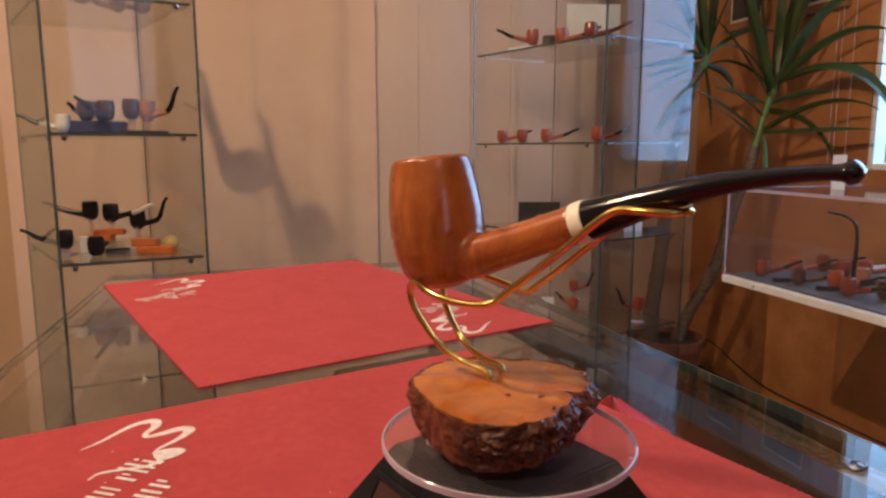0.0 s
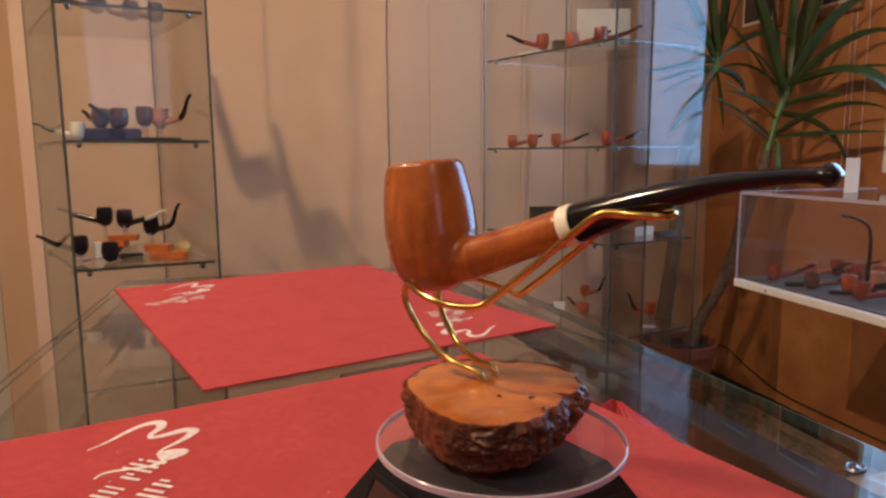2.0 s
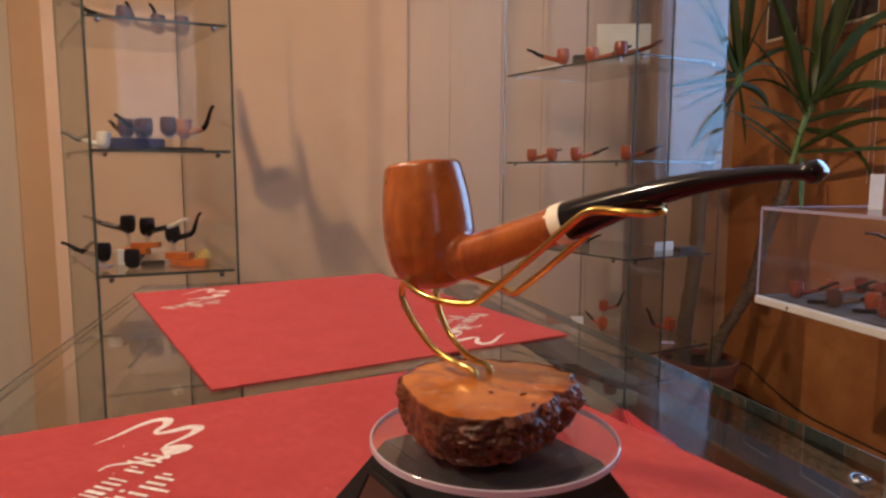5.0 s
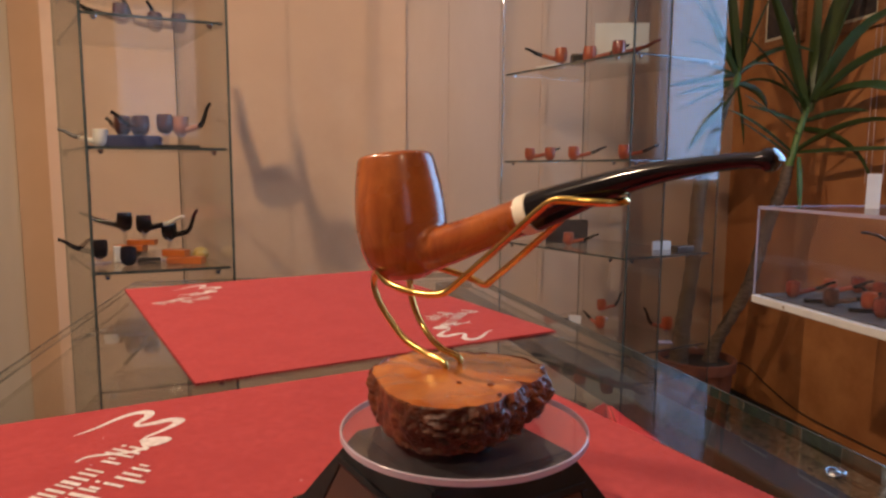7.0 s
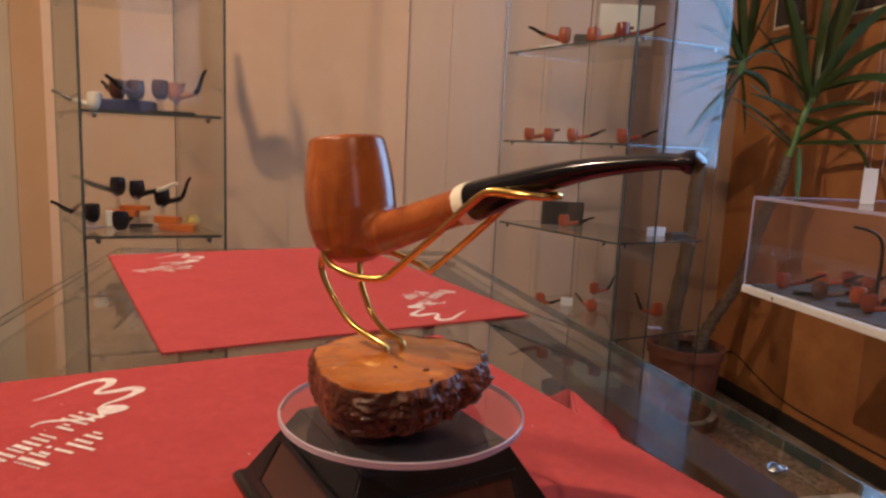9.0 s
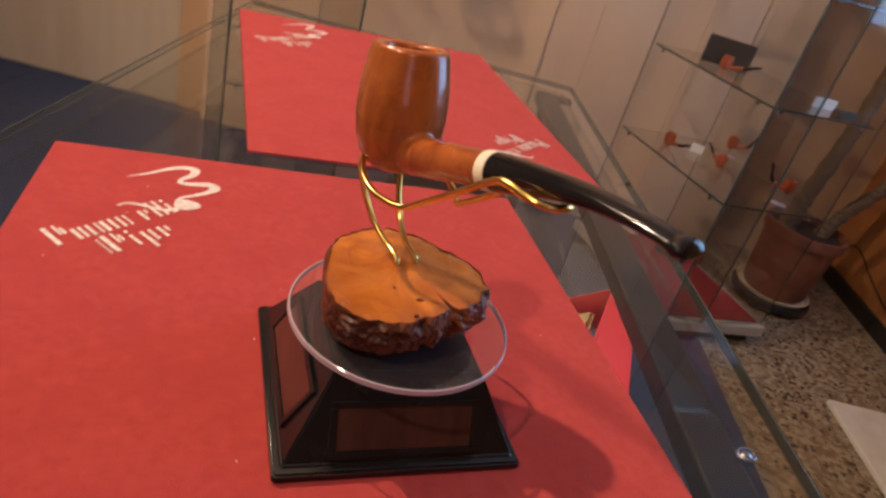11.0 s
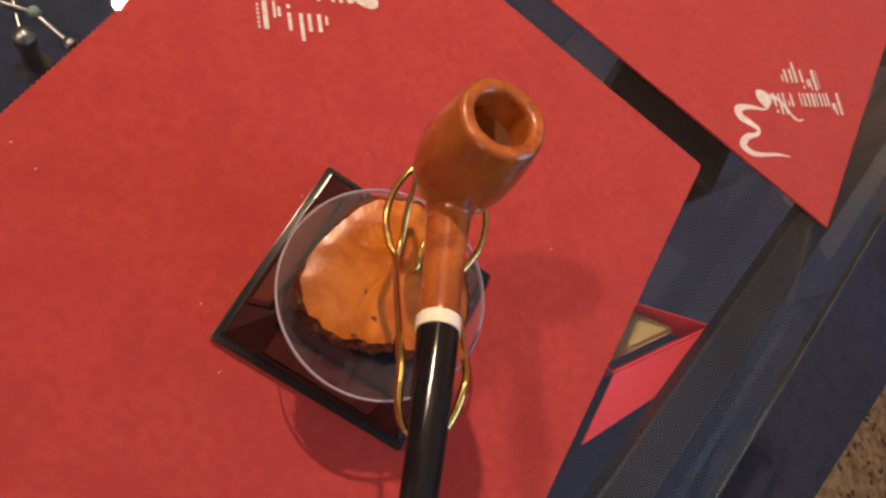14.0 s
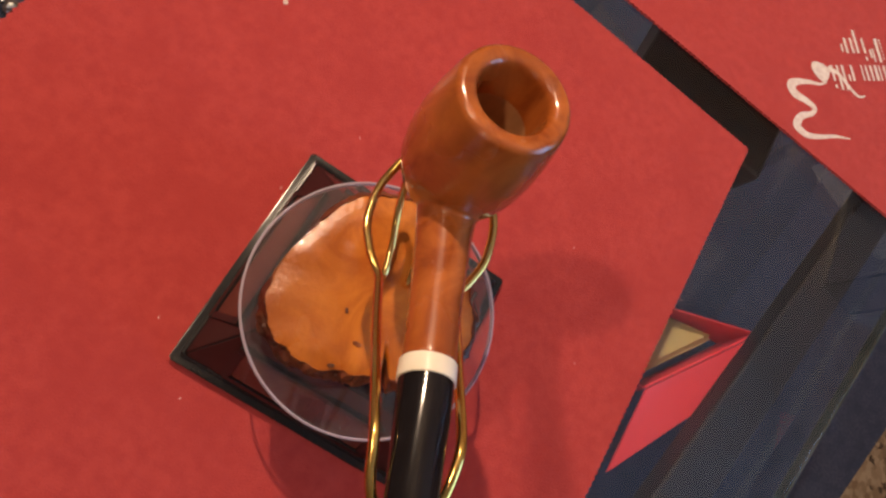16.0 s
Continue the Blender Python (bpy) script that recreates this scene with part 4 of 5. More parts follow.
def shelf_pipe(x, y, z, yaw, key, bowl_mat, stem_mat, label, tilt=0.0, scale=1.0, stand=0.0):
    """A small pipe; built once for each finish and copied."""
    m = pose(x, y, z, 0, tilt, yaw) @ Matrix.Scale(scale, 4)
    if (key, stand) in made_pipes:
        ob = copy_thing(made_pipes[key, stand], pose(x, y, z, 0, tilt, yaw))
        ob.scale = (scale,) * 3
        ob["label"] = label
        return ob
    ob = thing("tobacco_pipe", m, label, "pipe", "pipes on the shelves")
    lift = float(stand)
    bm = lathe([(0, 0.0), (0.009, 0.001), (0.0155, 0.008), (0.0185, 0.02), (0.0182, 0.032), (0.0165, 0.044), (0.014, 0.0452), (0.0105, 0.0445), (0.0100, 0.025), (0, 0.018)], 24, m=Matrix.Translation((0, 0, lift)))
    tube(spline([(0.006, 0, 0.013 + lift, 0.0085), (0.025, 0, 0.016 + lift, 0.0068), ((0.055, 0, 0.0235 + lift, 0.0062) if not key.endswith("_up") else (0.049, 0, 0.0222 + lift, 0.0064))], 5), 14, bm)
    part("bowl", bm, bowl_mat, ob, smooth=50)
    if key.endswith("_up"):
        rows = [(0.048, 0, 0.0220, 0.0062), (0.056, 0, 0.030, 0.0057), (0.063, 0, 0.046, 0.0048), (0.068, 0, 0.062, 0.0042), (0.075, 0, 0.073, 0.0038), (0.078, 0, 0.075, 0.0044)]
        part("stem", tube([(x0, y0, z0 + lift, r0) for x0, y0, z0, r0 in spline(rows, 5)], 12), stem_mat, ob, smooth=50)
    else:
        part("stem", tube(spline([(0.055, 0, 0.0235 + lift, 0.0060), (0.072, 0, 0.029 + lift, 0.0054), (0.088, 0, 0.038 + lift, 0.0044), (0.103, 0, 0.043 + lift, 0.0036), (0.106, 0, 0.0435 + lift, 0.0044)], 5), 12), stem_mat, ob, smooth=50)
    if stand:
        rest = part("stand", prism([(-0.018, -0.017), (0.026, -0.017), (0.026, 0.017), (-0.018, 0.017)], 0.0, 0.004, bevel=0.001), ACRYLIC_RIM, ob, "clear acrylic stand")
        part("upright", box((-0.002, -0.009, 0.0042), (0.002, 0.009, lift - 0.003), 0.0008), ACRYLIC, rest)
        part("cradle", tube(spline([(0.004, -0.014, lift + 0.008, 0.0018), (0.003, -0.008, lift + 0.0005, 0.0018), (0.0, 0.0, lift - 0.0015, 0.0018), (0.003, 0.008, lift + 0.0005, 0.0018), (0.004, 0.014, lift + 0.008, 0.0018)], 4), 8), ACRYLIC_RIM, rest, smooth=50)
    made_pipes[key, stand] = ob
    return ob


RED_PIPE = (surface("red_briar", (0.16, 0.022, 0.014), (0.26, 0.045, 0.025), 60, 0.25, coat=0.6), surface("red_stem", (0.11, 0.02, 0.015), (0.16, 0.03, 0.02), 60, 0.25))
BLACK_PIPE, DARK_PIPE, ORANGE_PIPE = (EBONITE, EBONITE), (surface("dark_briar", (0.045, 0.016, 0.012), (0.12, 0.045, 0.03), 60, 0.3, coat=0.4), EBONITE), (AMBER, EBONITE)
z3, z2, z1 = (L_SHELVES[i] + 0.0004 for i in (1, 2, 3))
for x, y, yaw, key, fin, label, stand in (
        (-0.538, 1.44, 160, "black", BLACK_PIPE, "black bent pipe lying on the shelf", 0.012),
        (-0.464, 1.395, 80, "black", BLACK_PIPE, "round black pipe seen end on", 0),
        (-0.492, 1.49, 172, "black", BLACK_PIPE, "black pipe raised on a clear stand", 0.074),
        (-0.446, 1.48, -20, "black_white", (EBONITE, IVORY), "black pipe with ivory stem on a clear stand", 0.068),
        (-0.388, 1.48, -22, "black_up", BLACK_PIPE, "black pipe with raised stem on a clear stand", 0.050)):
    shelf_pipe(x, y, z3, yaw, key, *fin, label, stand=stand)
for x, y, yaw, key, fin, lift, stand, label in (
        (-0.470, 1.425, 122, "dark", DARK_PIPE, 0.0285, 0, "dark brown bent pipe on a navy tray"),
        (-0.440, 1.450, 100, "dark", DARK_PIPE, 0.0285, 0, "dark brown pipe on a navy tray"),
        (-0.425, 1.405, -110, "dark", DARK_PIPE, 0.0285, 0, "dark brown pipe on a navy tray"),
        (-0.378, 1.430, 70, "dark", DARK_PIPE, 0.0, 0.034, "dark brown pipe on a clear stand"),
        (-0.345, 1.440, -20, "tan_up", (TAN_BRIAR, EBONITE), 0.0, 0.030, "tan briar pipe with raised black stem on a clear stand"),
        (-0.508, 1.385, 168, "white", (WHITE, STONE_GREY), 0.0, 0, "white pipe with a thin grey stem")):
    shelf_pipe(x, y, z2 + lift, yaw, key, *fin, label, stand=stand, scale=0.9 if key == "white" else 1.0)
for x, y, yaw, key in ((-0.402, 1.495, 165, "dark_up"), (-0.349, 1.50, 165, "dark_up"), (-0.46, 1.42, 185, "dark")):
    shelf_pipe(x, y, z1, yaw, key, *DARK_PIPE, "dark brown pipe on the glass shelf")
for x, y in ((-0.554, 1.611), (-0.507, 1.461)):
    shelf_pipe(x, y, 1.512, 165, "dark", *DARK_PIPE, "large dark display pipe propped up on the top shelf", tilt=-59, scale=2.05)
z3, z2, z1, z4 = (R_SHELVES[i] + 0.0004 for i in (1, 2, 3, 0))
for x, y, yaw in ((0.666, 1.811, -15), (0.702, 1.726, 60), (0.742, 1.632, -15), (0.817, 1.456, -10)):
    shelf_pipe(*right_plan(x, y), z2, yaw, "orange", *ORANGE_PIPE, "small orange briar pipe on the glass shelf")
for x, y, z, yaw, key, stand in ((0.725, 1.71, z1 + 0.014, 165, "orange", 0), (0.770, 1.60, z1, -30, "orange", 0), (0.812, 1.50, z1, -25, "red", 0)):
    shelf_pipe(*right_plan(x, y), z, yaw, key, *(RED_PIPE if key == "red" else ORANGE_PIPE), "dark red bent pipe on the upper glass shelf" if key == "red" else "orange briar pipe on the upper glass shelf", stand=stand, scale=1.15)
for x, y, yaw, z, key, stand in ((0.735, 1.79, -70, z4, "orange", 0), (0.95, 1.84, -15, z4, "orange_up", 0.03), (0.88, 1.70, 100, z4, "orange", 0), (1.00, 1.50, 165, z4, "orange_up", 0.04), (0.770, 1.72, -40, z3, "orange", 0)):
    shelf_pipe(*right_plan(x, y), z, yaw, key, *ORANGE_PIPE, "orange briar pipe with a black stem", stand=stand)


def small_box(name, x, y, z, size, yaw, mat, label, category, lean=0.0):
    ob = link(name, box((-size[0] / 2, -size[1] / 2, 0), (size[0] / 2, size[1] / 2, size[2]), min(size) * 0.12), mat)
    ob.matrix_world = pose(x, y, z, lean, 0, yaw)
    return tagged(ob, label, category)


small_box("clear_block", -0.462, 1.462, L_SHELVES[1] + 0.0004, (0.085, 0.030, 0.026), -14, ACRYLIC, "clear acrylic block under wooden rests", "block")
small_box("wooden_rest", -0.474, 1.464, L_SHELVES[1] + 0.0004 + 0.0265, (0.070, 0.028, 0.015), -14, ORANGE_WOOD, "orange wooden pipe rest on a clear block", "rest")
small_box("wooden_rest", -0.446, 1.458, L_SHELVES[1] + 0.0004 + 0.042, (0.066, 0.024, 0.013), -8, ORANGE_WOOD, "orange wooden pipe rest lying across another", "rest")
small_box("black_rest", -0.425, 1.425, L_SHELVES[1] + 0.0004, (0.050, 0.022, 0.014), 10, CARD_BLACK, "small black pipe rest on the shelf", "rest")
small_box("wooden_rest", -0.338, 1.405, L_SHELVES[1] + 0.0004, (0.085, 0.030, 0.018), -14, ORANGE_WOOD, "orange wooden pipe rest on the shelf", "rest")
small_box("wooden_rest", -0.362, 1.412, L_SHELVES[1] + 0.0004 + 0.0185, (0.060, 0.026, 0.016), -20, ORANGE_WOOD, "orange wooden pipe rest lying across another", "rest")
small_box("white_dish", -0.500, 1.462, L_SHELVES[1] + 0.0004, (0.026, 0.022, 0.040), 20, WHITE, "small white rounded stand on the shelf", "stand")
small_box("clear_block", -0.400, 1.385, L_SHELVES[1] + 0.0004, (0.10, 0.022, 0.010), 6, ACRYLIC, "low clear acrylic block on the shelf", "block")
tagged(link("resin_ball", lathe([(0, 0), (0.010, 0.001), (0.018, 0.008), (0.020, 0.016), (0.015, 0.027), (0.006, 0.032), (0, 0.0325)], 18, m=Matrix.Translation((-0.315, 1.475, L_SHELVES[1] + 0.0004))), STRAW, 50), "yellow straw-coloured resin piece on the shelf", "ornament")
small_box("display_tray", -0.448, 1.428, L_SHELVES[2] + 0.0004, (0.12, 0.085, 0.028), 8, NAVY, "low navy display tray under dark pipes", "tray")
small_box("black_bar", -0.345, 1.385, L_SHELVES[2] + 0.0004, (0.10, 0.02, 0.007), 8, CARD_BLACK, "flat black bar on the glass shelf", "bar")
small_box("display_card", *right_plan(0.790, 1.785), R_SHELVES[1] + 0.0004, (0.15, 0.012, 0.085), -15, CARD_BLACK, "black upright display card behind a pipe", "card")
small_box("white_block", *right_plan(0.705, 1.745), R_SHELVES[3] + 0.0004, (0.10, 0.04, 0.0135), 115, WHITE, "white display pad under the pipes", "pad")
small_box("black_box", *right_plan(0.752, 1.645), R_SHELVES[3] + 0.0004, (0.045, 0.035, 0.035), -15, CARD_BLACK, "small black box beside the pipes", "box")
small_box("label_card", *right_plan(1.000, 1.55), R_SHELVES[1] + 0.0004, (0.075, 0.004, 0.030), 10, WHITE, "small white card on the shelf", "card")
small_box("grey_case", *right_plan(1.03, 1.485), R_SHELVES[1] + 0.0004, (0.075, 0.03, 0.022), 16, STONE_GREY, "small grey case on the glass shelf", "case")
small_box("sign_card", *right_plan(0.86, 1.58), R_SHELVES[3] + 0.0004, (0.17, 0.003, 0.125), -15, PAPER, "pale paper sign standing on the shelf", "sign")
small_box("label_card", *right_plan(0.83, 1.79), R_SHELVES[0] + 0.0004, (0.045, 0.004, 0.03), -20, WHITE, "small white card on the shelf", "card")
small_box("black_case", *right_plan(0.88, 1.93), 0.093, (0.12, 0.07, 0.05), -60, CARD_BLACK, "black case on the red lining", "case")
small_box("black_case", *right_plan(0.90, 1.78), 0.093, (0.11, 0.05, 0.025), -50, CARD_BLACK, "black case on the red lining", "case")
small_box("amber_box", *right_plan(0.985, 1.80), 0.093, (0.07, 0.05, 0.035), -50, AMBER, "orange wooden box on the red lining", "box")
small_box("white_pad", *right_plan(0.775, 1.93), 0.093, (0.10, 0.045, 0.02), -60, WHITE, "white rounded pad on the red lining", "pad")
small_box("black_case", 0.035, 0.335, 0.8305, (0.12, 0.10, 0.03), 17, CARD_BLACK, "flat black case on the shelf under the glass", "case")

# ---- vitrine by the ochre wall ----
VX0, VX1, VY0, VY1, VZ0, VZ1 = 1.157, 1.62, 0.55, 1.325, 0.719, 0.959
shelf = thing("wall_shelf", Matrix.Translation((X_RIGHT - 0.001, 0.95, VZ0)), "white wall shelf under the acrylic case", "shelf")
part("board", box((VX0 - X_RIGHT - 0.003, VY0 - 0.95, -0.021), (0.0, VY1 - 0.95 + 0.004, 0.0), 0.003), WHITE, shelf, "white edged board")
for by in (-0.25, 0.25):
    part("bracket", box((-0.40, by - 0.012, -0.046), (-0.0005, by + 0.012, -0.0215), 0.003), WHITE, shelf, "white bracket")
    part("upright", box((-0.020, by - 0.012, -0.26), (-0.0005, by + 0.012, -0.0465), 0.003), WHITE, shelf, "white bracket")
    part("screw", bar((VX0 - X_RIGHT - 0.0045, by, -0.011), (VX0 - X_RIGHT - 0.0025, by, -0.011), 0.004, 10), CHROME, shelf, "small screw head")
tagged(link("white_board", box((1.415, 0.55, 0.0004), (1.835, 1.40, 0.018), 0.003), WHITE), "flat white board lying on the floor", "board")
vit = thing("acrylic_case", Matrix.Translation((0, 0, VZ0 + 0.0004)), "clear acrylic display case over pipes", "display case")
part("floor_pad", box((VX0 + 0.012, VY0 + 0.012, 0.0), (VX1 - 0.012, VY1 - 0.012, 0.004)), STONE_GREY, vit, "grey cloth floor")
for lo, hi in (((VX0, VY0, 0), (VX0 + 0.004, VY1, VZ1 - VZ0)), ((VX1 - 0.004, VY0, 0), (VX1, VY1, VZ1 - VZ0)), ((VX0 + 0.004, VY1 - 0.004, 0), (VX1 - 0.004, VY1, VZ1 - VZ0)), ((VX0 + 0.004, VY0, 0), (VX1 - 0.004, VY0 + 0.004, VZ1 - VZ0))):
    w = Vector((VX0 + VX1, VY0 + VY1, 0)) / 2 - (Vector(lo) + Vector(hi)) / 2
    w = Vector((w.x, 0, 0)) if hi[0] - lo[0] < 0.01 else Vector((0, w.y, 0))
    part("acrylic_side", sheet(box(lo, hi), w), ACRYLIC, vit, "clear acrylic side")
part("acrylic_lid", sheet(box((VX0, VY0, VZ1 - VZ0), (VX1, VY1, VZ1 - VZ0 + 0.004)), (0, 0, -1)), ACRYLIC, vit, "clear acrylic lid")
for lo, hi in (((VX0 - 0.001, VY0, VZ1 - VZ0 - 0.003), (VX0 + 0.003, VY1, VZ1 - VZ0 + 0.005)), ((VX0, VY1 - 0.003, VZ1 - VZ0 - 0.003), (VX1, VY1 + 0.001, VZ1 - VZ0 + 0.005)), ((VX0 - 0.001, VY1 - 0.003, 0), (VX0 + 0.003, VY1 + 0.001, VZ1 - VZ0))):
    part("acrylic_edge", box(lo, hi), ACRYLIC_RIM, vit, "milky acrylic edge")
zv = VZ0 + 0.005
for x, y, yaw, key, fin in ((1.215, 1.245, -18, "red_black", (RED_PIPE[0], EBONITE)), (1.335, 1.250, -22, "orange", ORANGE_PIPE), (1.440, 1.265, -30, "red_black", (RED_PIPE[0], EBONITE)), (1.480, 1.165, -35, "orange", ORANGE_PIPE), (1.425, 1.180, 200, "red_black", (RED_PIPE[0], EBONITE)), (1.375, 1.075, -30, "tan", (TAN_BRIAR, EBONITE)), (1.225, 1.125, -48, "dark", DARK_PIPE), (1.275, 1.060, -65, "orange", ORANGE_PIPE), (1.285, 0.930, -80, "dark", DARK_PIPE), (1.235, 0.985, -75, "red_black", (RED_PIPE[0], EBONITE)), (1.400, 0.950, -60, "orange", ORANGE_PIPE), (1.290, 0.790, -80, "red_black", (RED_PIPE[0], EBONITE))):
    shelf_pipe(x, y, zv, yaw, key, *fin, {"orange": "orange briar pipe lying inside the acrylic case", "dark": "dark brown pipe lying inside the acrylic case", "tan": "tan pipe lying inside the acrylic case"}.get(key, "dark red pipe lying inside the acrylic case"), scale=1.0)

small_box("label_card", 1.36, 1.16, VZ1 + 0.0048, (0.032, 0.004, 0.09), -30, WHITE, "white upright card on the acrylic case", "card")
tagged(link("churchwarden_stem", tube(spline([(1.285, 1.02, zv, 0.006), (1.285, 1.02, zv + 0.03, 0.0055), (1.287, 1.02, zv + 0.12, 0.0045), (1.283, 1.025, zv + 0.165, 0.0040), (1.262, 1.04, zv + 0.185, 0.0036), (1.235, 1.06, zv + 0.192, 0.0034)], 6), 12), EBONITE, 50), "long black curved pipe stem standing upright", "stem")

for x, y, yaw, size in ((1.235, 1.145, -28, 1.0), (1.330, 1.050, -20, 1.1), (1.255, 1.030, -34, 0.9)):
    loose = tagged(link("pipe_stem", tube(spline([(-0.055, 0, 0.0062, 0.0062), (-0.02, 0, 0.0066, 0.0058), (0.02, 0, 0.0090, 0.0047), (0.05, 0, 0.0120, 0.0038), (0.055, 0, 0.0122, 0.0045)], 4), 12), EBONITE, 50), "loose black pipe stem lying inside the acrylic case", "stem")
    loose.matrix_world = pose(x, y, zv, 0, 0, yaw) @ Matrix.Scale(size, 4)

# ---- pictures on the ochre wall ----


def picture(y0, y1, z0, z1, label):
    pic = thing("picture", Matrix.Translation((X_RIGHT - 0.001, 0, 0)), label, "picture", "pictures on the ochre wall")
    f = 0.032
    for lo, hi in (((-0.022, y0, z0), (0, y0 + f, z1)), ((-0.022, y1 - f, z0), (0, y1, z1)), ((-0.022, y0 + f, z0), (0, y1 - f, z0 + f)), ((-0.022, y0 + f, z1 - f), (0, y1 - f, z1))):
        part("frame", box(lo, hi, 0.003), WOOD_FRAME, pic)
    part("mount", box((-0.012, y0 + f, z0 + f), (-0.008, y1 - f, z1 - f)), PAPER, pic, "cream mount")
    part("print", box((-0.0145, y0 + f + 0.012, z0 + f + 0.012), (-0.0122, y1 - f - 0.012, z1 - f - 0.012)), PICTURE, pic, "dark print")


picture(2.03, 2.28, 1.56, 1.98, "dark print in a brown wooden frame")
picture(1.65, 1.93, 1.55, 1.97, "dark print in a brown wooden frame with cream mount")

# ---- potted yucca ----
yucca = thing("potted_yucca", Matrix.Translation((1.45, 1.95, 0)), "tall yucca with two trunks in a terracotta pot", "plant")
part("caddy", lathe([(0, 0.02), (0.146, 0.02), (0.151, 0.03), (0.151, 0.045), (0.144, 0.05), (0, 0.05)], 40), CARD_BLACK, yucca, "dark plant caddy", 40)
for k in range(4):
    a = math.pi / 4 + k * math.pi / 2
    part("caster", lathe([(0, 0), (0.018, 0), (0.020, 0.010), (0.016, 0.0195), (0, 0.0195)], 14, m=Matrix.Translation((0.115 * math.cos(a), 0.115 * math.sin(a), 0))), CARD_BLACK, yucca)
pot = part("pot", lathe([(0, 0.0545), (0.108, 0.0545), (0.118, 0.07), (0.134, 0.28), (0.136, 0.292), (0.146, 0.295), (0.148, 0.334), (0.139, 0.336), (0.131, 0.31), (0.02, 0.305), (0, 0.305)], 48), TERRACOTTA, yucca, "terracotta pot", 40)
part("saucer", lathe([(0, 0.0502), (0.132, 0.0502), (0.142, 0.066), (0.138, 0.067), (0.129, 0.054), (0, 0.0504)], 44), PAPER, yucca, "pale saucer", 40)
part("soil", lathe([(0, 0.318), (0.07, 0.317), (0.1315, 0.3105), (0.1315, 0.306), (0, 0.306)], 40), SOIL, yucca, "dark soil", 60)
for ob in yucca.children:
    ob.location = (-0.010, 0.055, 0)
rnd = random.Random(5)
T1 = [(-0.090, 0.05, 0.312, 0.036), (-0.090, 0.035, 0.45, 0.030), (-0.085, -0.01, 0.75, 0.027), (-0.080, -0.02, 1.00, 0.026), (-0.03, -0.04, 1.24, 0.020), (0.015, -0.05, 1.38, 0.015)]
T2 = [(0.045, 0.05, 0.312, 0.028), (0.07, 0.03, 0.42, 0.024), (0.12, -0.05, 0.62, 0.023), (0.150, -0.10, 0.86, 0.022), (0.172, -0.14, 1.00, 0.021), (0.180, -0.15, 1.08, 0.019)]
for t in (T1, T2):
    rows = spline(t, 10)
    for i, r in enumerate(rows):
        r[3] *= 1 + 0.10 * math.sin(i * 2.3) + 0.05 * rnd.uniform(-1, 1)
    part("trunk", tube(rows, 14), TRUNK, yucca, "ringed brown trunk", 50)


def leaf(root, az, elev, length, width, droop, roll=0.0):
    """One sword-shaped leaf, folded along its middle, rolled about its length, that bends down by its own weight."""
    bm = bmesh.new()
    d = Vector((math.cos(az) * math.cos(elev), math.sin(az) * math.cos(elev), math.sin(elev)))
    p, rows, n = Vector(root), [], 9
    for i in range(n + 1):
        s = i / n
        w = width * (0.55 + 1.6 * s) * (1 - s) ** 0.8 if s > 0.25 else width * (0.55 + 0.9 * s)
        w = min(w, width) * (0.02 if i == n else 1)
        side = d.cross(Vector((0, 0, 1)))
        side = side.normalized() if side.length > 0.05 else Vector((-math.sin(az), math.cos(az), 0))
        up = side.cross(d).normalized()
        side, up = side * math.cos(roll) + up * math.sin(roll), up * math.cos(roll) - side * math.sin(roll)
        rows.append([bm.verts.new(q) for q in (p - side * w / 2 + up * w * 0.16, p - up * 0.001, p + side * w / 2 + up * w * 0.16)])
        p = p + d * (length / n)
        d = (d + Vector((0, 0, -droop / n * (0.4 + 1.6 * s)))).normalized()
    for a, b in zip(rows, rows[1:]):
        for k in (0, 1):
            bm.faces.new((a[k], a[k + 1], b[k + 1], b[k]))
    r = bmesh.ops.extrude_face_region(bm, geom=list(bm.faces))
    bmesh.ops.translate(bm, vec=(0, 0, -0.0012), verts=[v for v in r["geom"] if isinstance(v, bmesh.types.BMVert)])
    return bm


def crown(top, lean, fan):
    """Leaves up one shoot: rows of rise, slope, turn out of the fan's plane, length, width and droop."""
    across, away = Vector((0.974, -0.226, 0)), Vector((0.226, 0.974, 0))
    for k, (rise, slope, turn, length, width, droop) in enumerate(fan):
        phi, tau = radians(slope), radians(turn)
        d = across * (math.cos(phi) * math.cos(tau)) + away * (abs(math.cos(phi)) * math.sin(tau)) + Vector((0, 0, math.sin(phi)))
        d.normalize()
        root = Vector(top) + across * (0.010 + lean * rise) + Vector((0, 0, rise))
        part("leaf", leaf(root, math.atan2(d.y, d.x), math.asin(d.z), length, width * 1.55, droop, (0.75 if k % 3 else -0.6) * abs(math.cos(phi))), LEAF, yucca, smooth=40)


SHOOT, SIDE_SHOOT = (0.183, -0.15, 1.075), (0.010, -0.06, 1.36)
crown(SHOOT, 0.25, (
    (0.19, 76, 10, 0.66, 0.060, 0.25), (0.20, 65, -60, 0.50, 0.037, 1.80), (0.22, 44, -60, 0.43, 0.027, 1.35), (0.23, 18, -65, 0.50, 0.039, 2.10),
    (0.06, 30, -60, 0.41, 0.020, 1.10), (0.13, -10, -60, 0.37, 0.032, 2.20), (0.05, 2, -60, 0.38, 0.022, 0.05), (0.16, 19, -30, 0.19, 0.021, 0.50),
    (0.23, 14, -60, 0.39, 0.012, 0.55), (0.21, 74, -30, 0.58, 0.036, 0.30)))
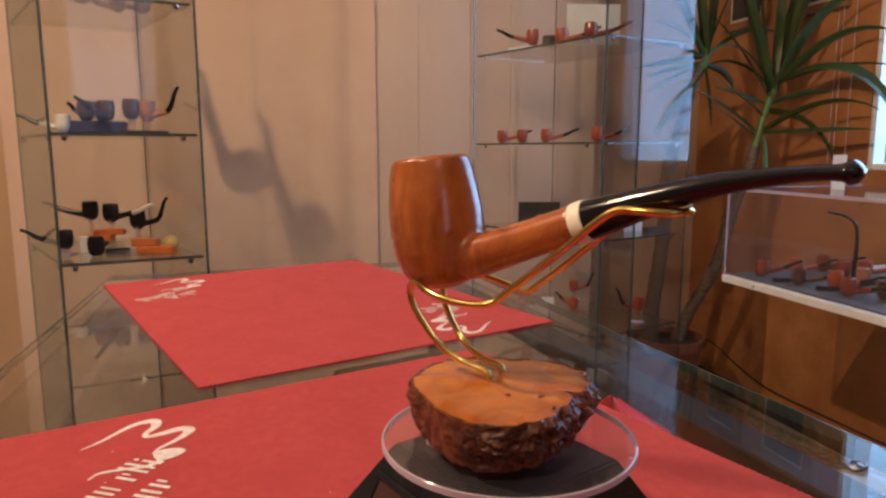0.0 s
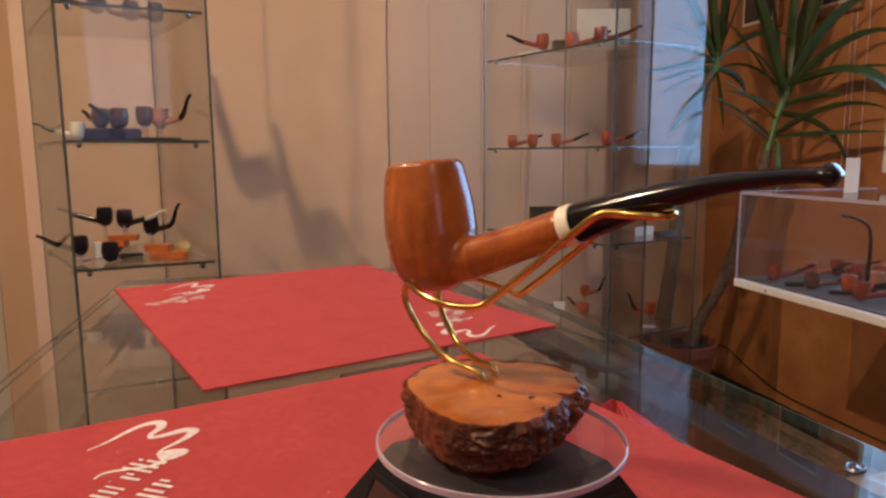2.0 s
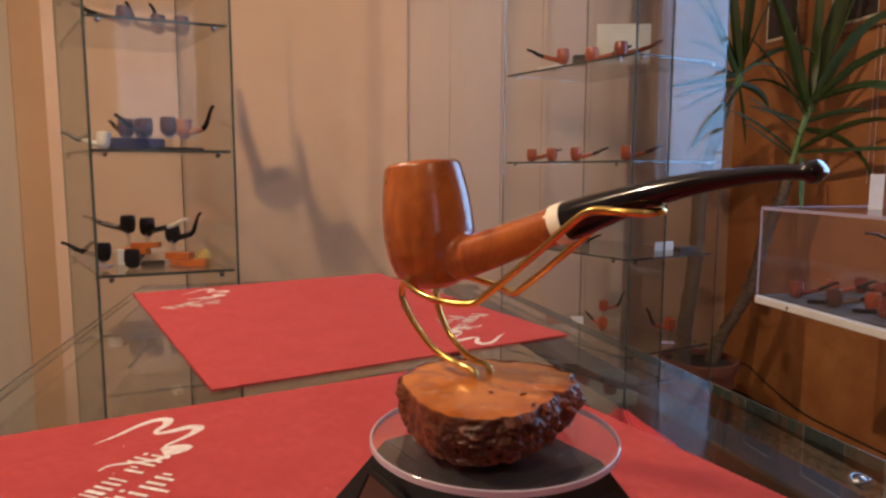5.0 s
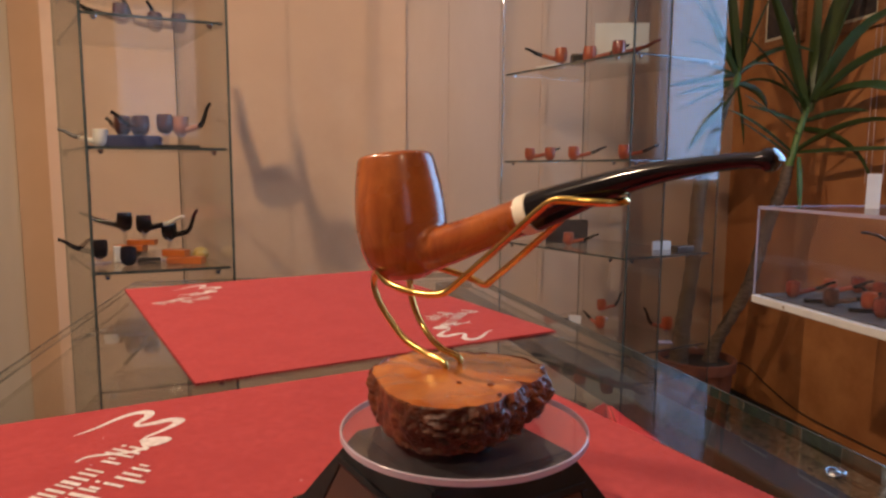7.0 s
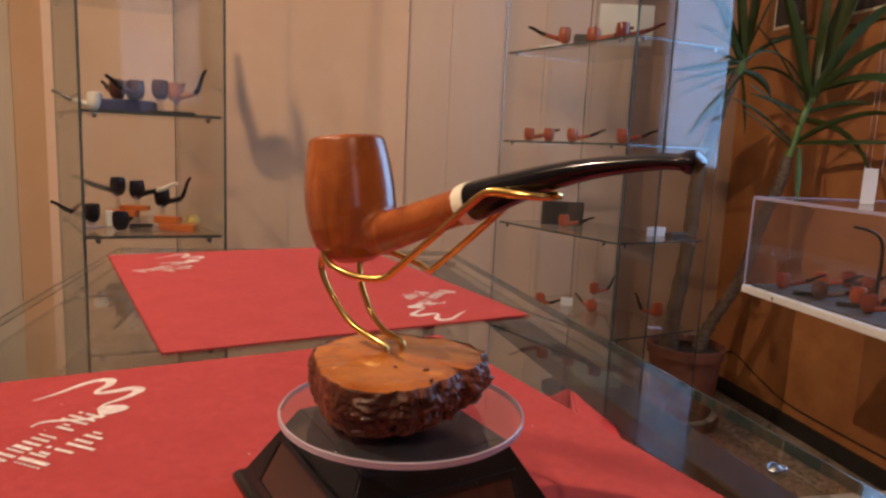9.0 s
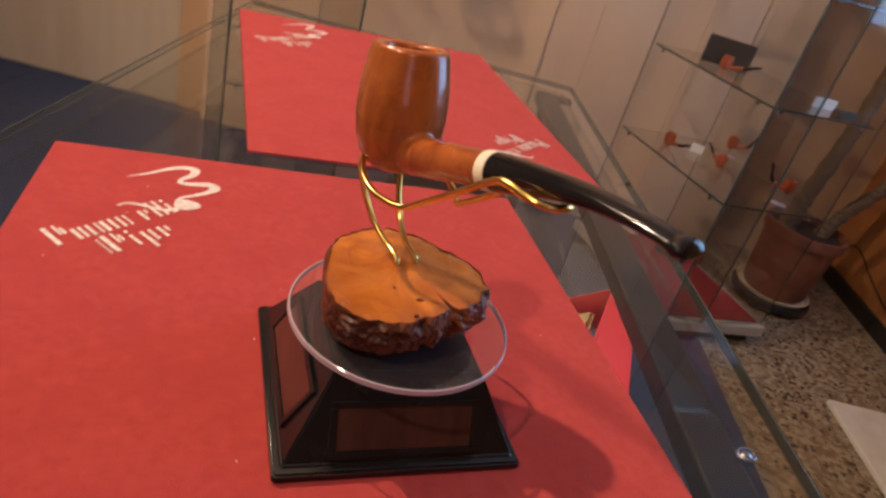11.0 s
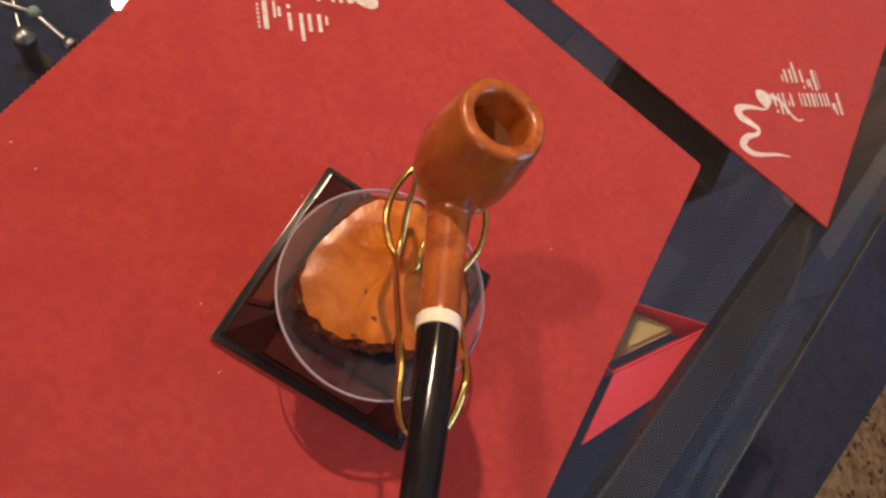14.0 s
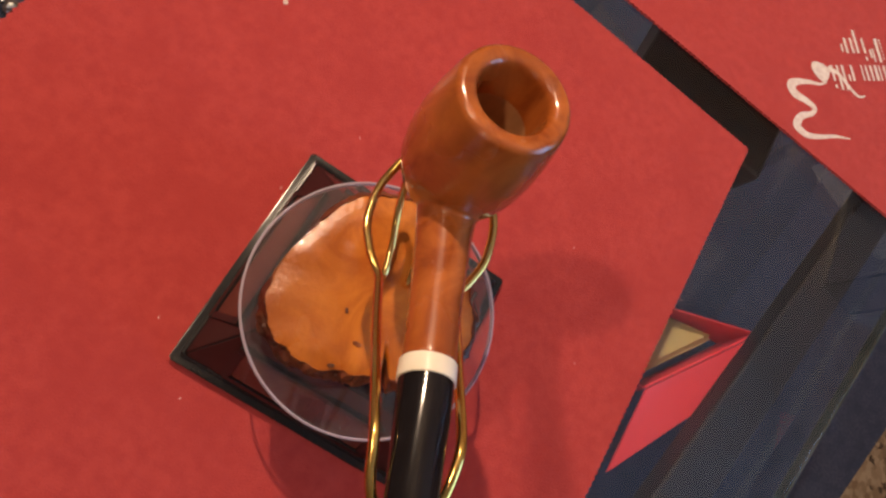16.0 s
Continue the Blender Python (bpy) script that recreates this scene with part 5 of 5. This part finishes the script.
crown(SHOOT, 0.20, (
    (0.19, 112, -20, 0.50, 0.036, 0.50), (0.17, 122, 0, 0.40, 0.027, 0.54), (0.19, 124, -20, 0.39, 0.017, 2.15), (0.20, 130, 20, 0.29, 0.017, 1.75),
    (0.04, 140, 0, 0.29, 0.023, 0.38), (0.03, 152, -20, 0.27, 0.016, 0.05), (0.19, 88, 15, 0.56, 0.038, 0.15), (0.15, 158, 10, 0.20, 0.018, 0.10),
    (0.11, 156, -30, 0.33, 0.018, 0.10), (0.17, 98, 25, 0.50, 0.034, 0.25)))
crown(SIDE_SHOOT, 0.0, (
    (0.04, 189, 0, 0.26, 0.025, 0.0), (0.05, 135, 0, 0.22, 0.027, 0.80), (0.035, 159, 0, 0.18, 0.023, 0.05), (0.02, 192, 10, 0.22, 0.020, 0.05),
    (0.045, 120, 0, 0.40, 0.025, 0.30), (0.045, 88, 0, 0.42, 0.045, 0.10), (0.035, 100, -20, 0.44, 0.035, 0.10), (0.02, 206, 0, 0.24, 0.012, 0.0),
    (0.0, 232, -10, 0.30, 0.030, 0.0), (0.0, -80, 0, 0.21, 0.029, 0.0), (0.035, 43, -20, 0.27, 0.020, 1.40), (0.045, 68, 10, 0.34, 0.023, 0.10),
    (0.03, 128, -30, 0.30, 0.020, 0.10), (0.01, -8, 10, 0.16, 0.020, 1.60), (0.045, 112, 30, 0.36, 0.030, 0.20), (0.03, 78, 35, 0.36, 0.028, 0.20)))
part("shoot", tube(spline([(0.181, -0.150, 1.070, 0.016), (0.195, -0.153, 1.13, 0.012), (0.212, -0.158, 1.21, 0.012), (0.236, -0.163, 1.29, 0.010)], 6), 12), YOUNG_LEAF, yucca, "green shoot", 50)
part("shoot", tube(spline([(0.013, -0.050, 1.36, 0.015), (0.020, -0.062, 1.39, 0.013), (0.020, -0.063, 1.43, 0.008)], 5), 12), YOUNG_LEAF, yucca, "green shoot", 50)
part("leaf", leaf((0.200, -0.172, 1.11), -1.4, radians(-84), 0.20, 0.036, 0.3), YOUNG_LEAF, yucca, "bright green hanging leaf", 40)

# thin tubes added as pale upright lines before the ochre wall, up to the ceiling
for y in (1.682, 1.660, 1.610):
    tagged(link("pale_line", tube([(1.842, y, 1.02, 0.0010), (1.842, y, 1.8, 0.0010), (1.842, y, HIGH + 0.004, 0.0010)], 6), LINT, 60), "thin pale upright line before the ochre wall", "cord", "hanging cords")

# cable along the ochre wall
cable = [(1.62, 2.36, 0.004, 0.003), (1.75, 2.40, 0.004, 0.003), (1.83, 2.40, 0.06, 0.003), (1.853, 2.30, 0.20, 0.003), (1.853, 2.11, 0.155, 0.003), (1.853, 1.97, 0.118, 0.003), (1.852, 1.86, 0.106, 0.003), (1.852, 1.66, 0.104, 0.003), (1.852, 1.30, 0.106, 0.003)]
tagged(link("cable", tube(spline(cable, 6), 8), CARD_BLACK, 50), "thin black cable along the ochre wall", "cable")
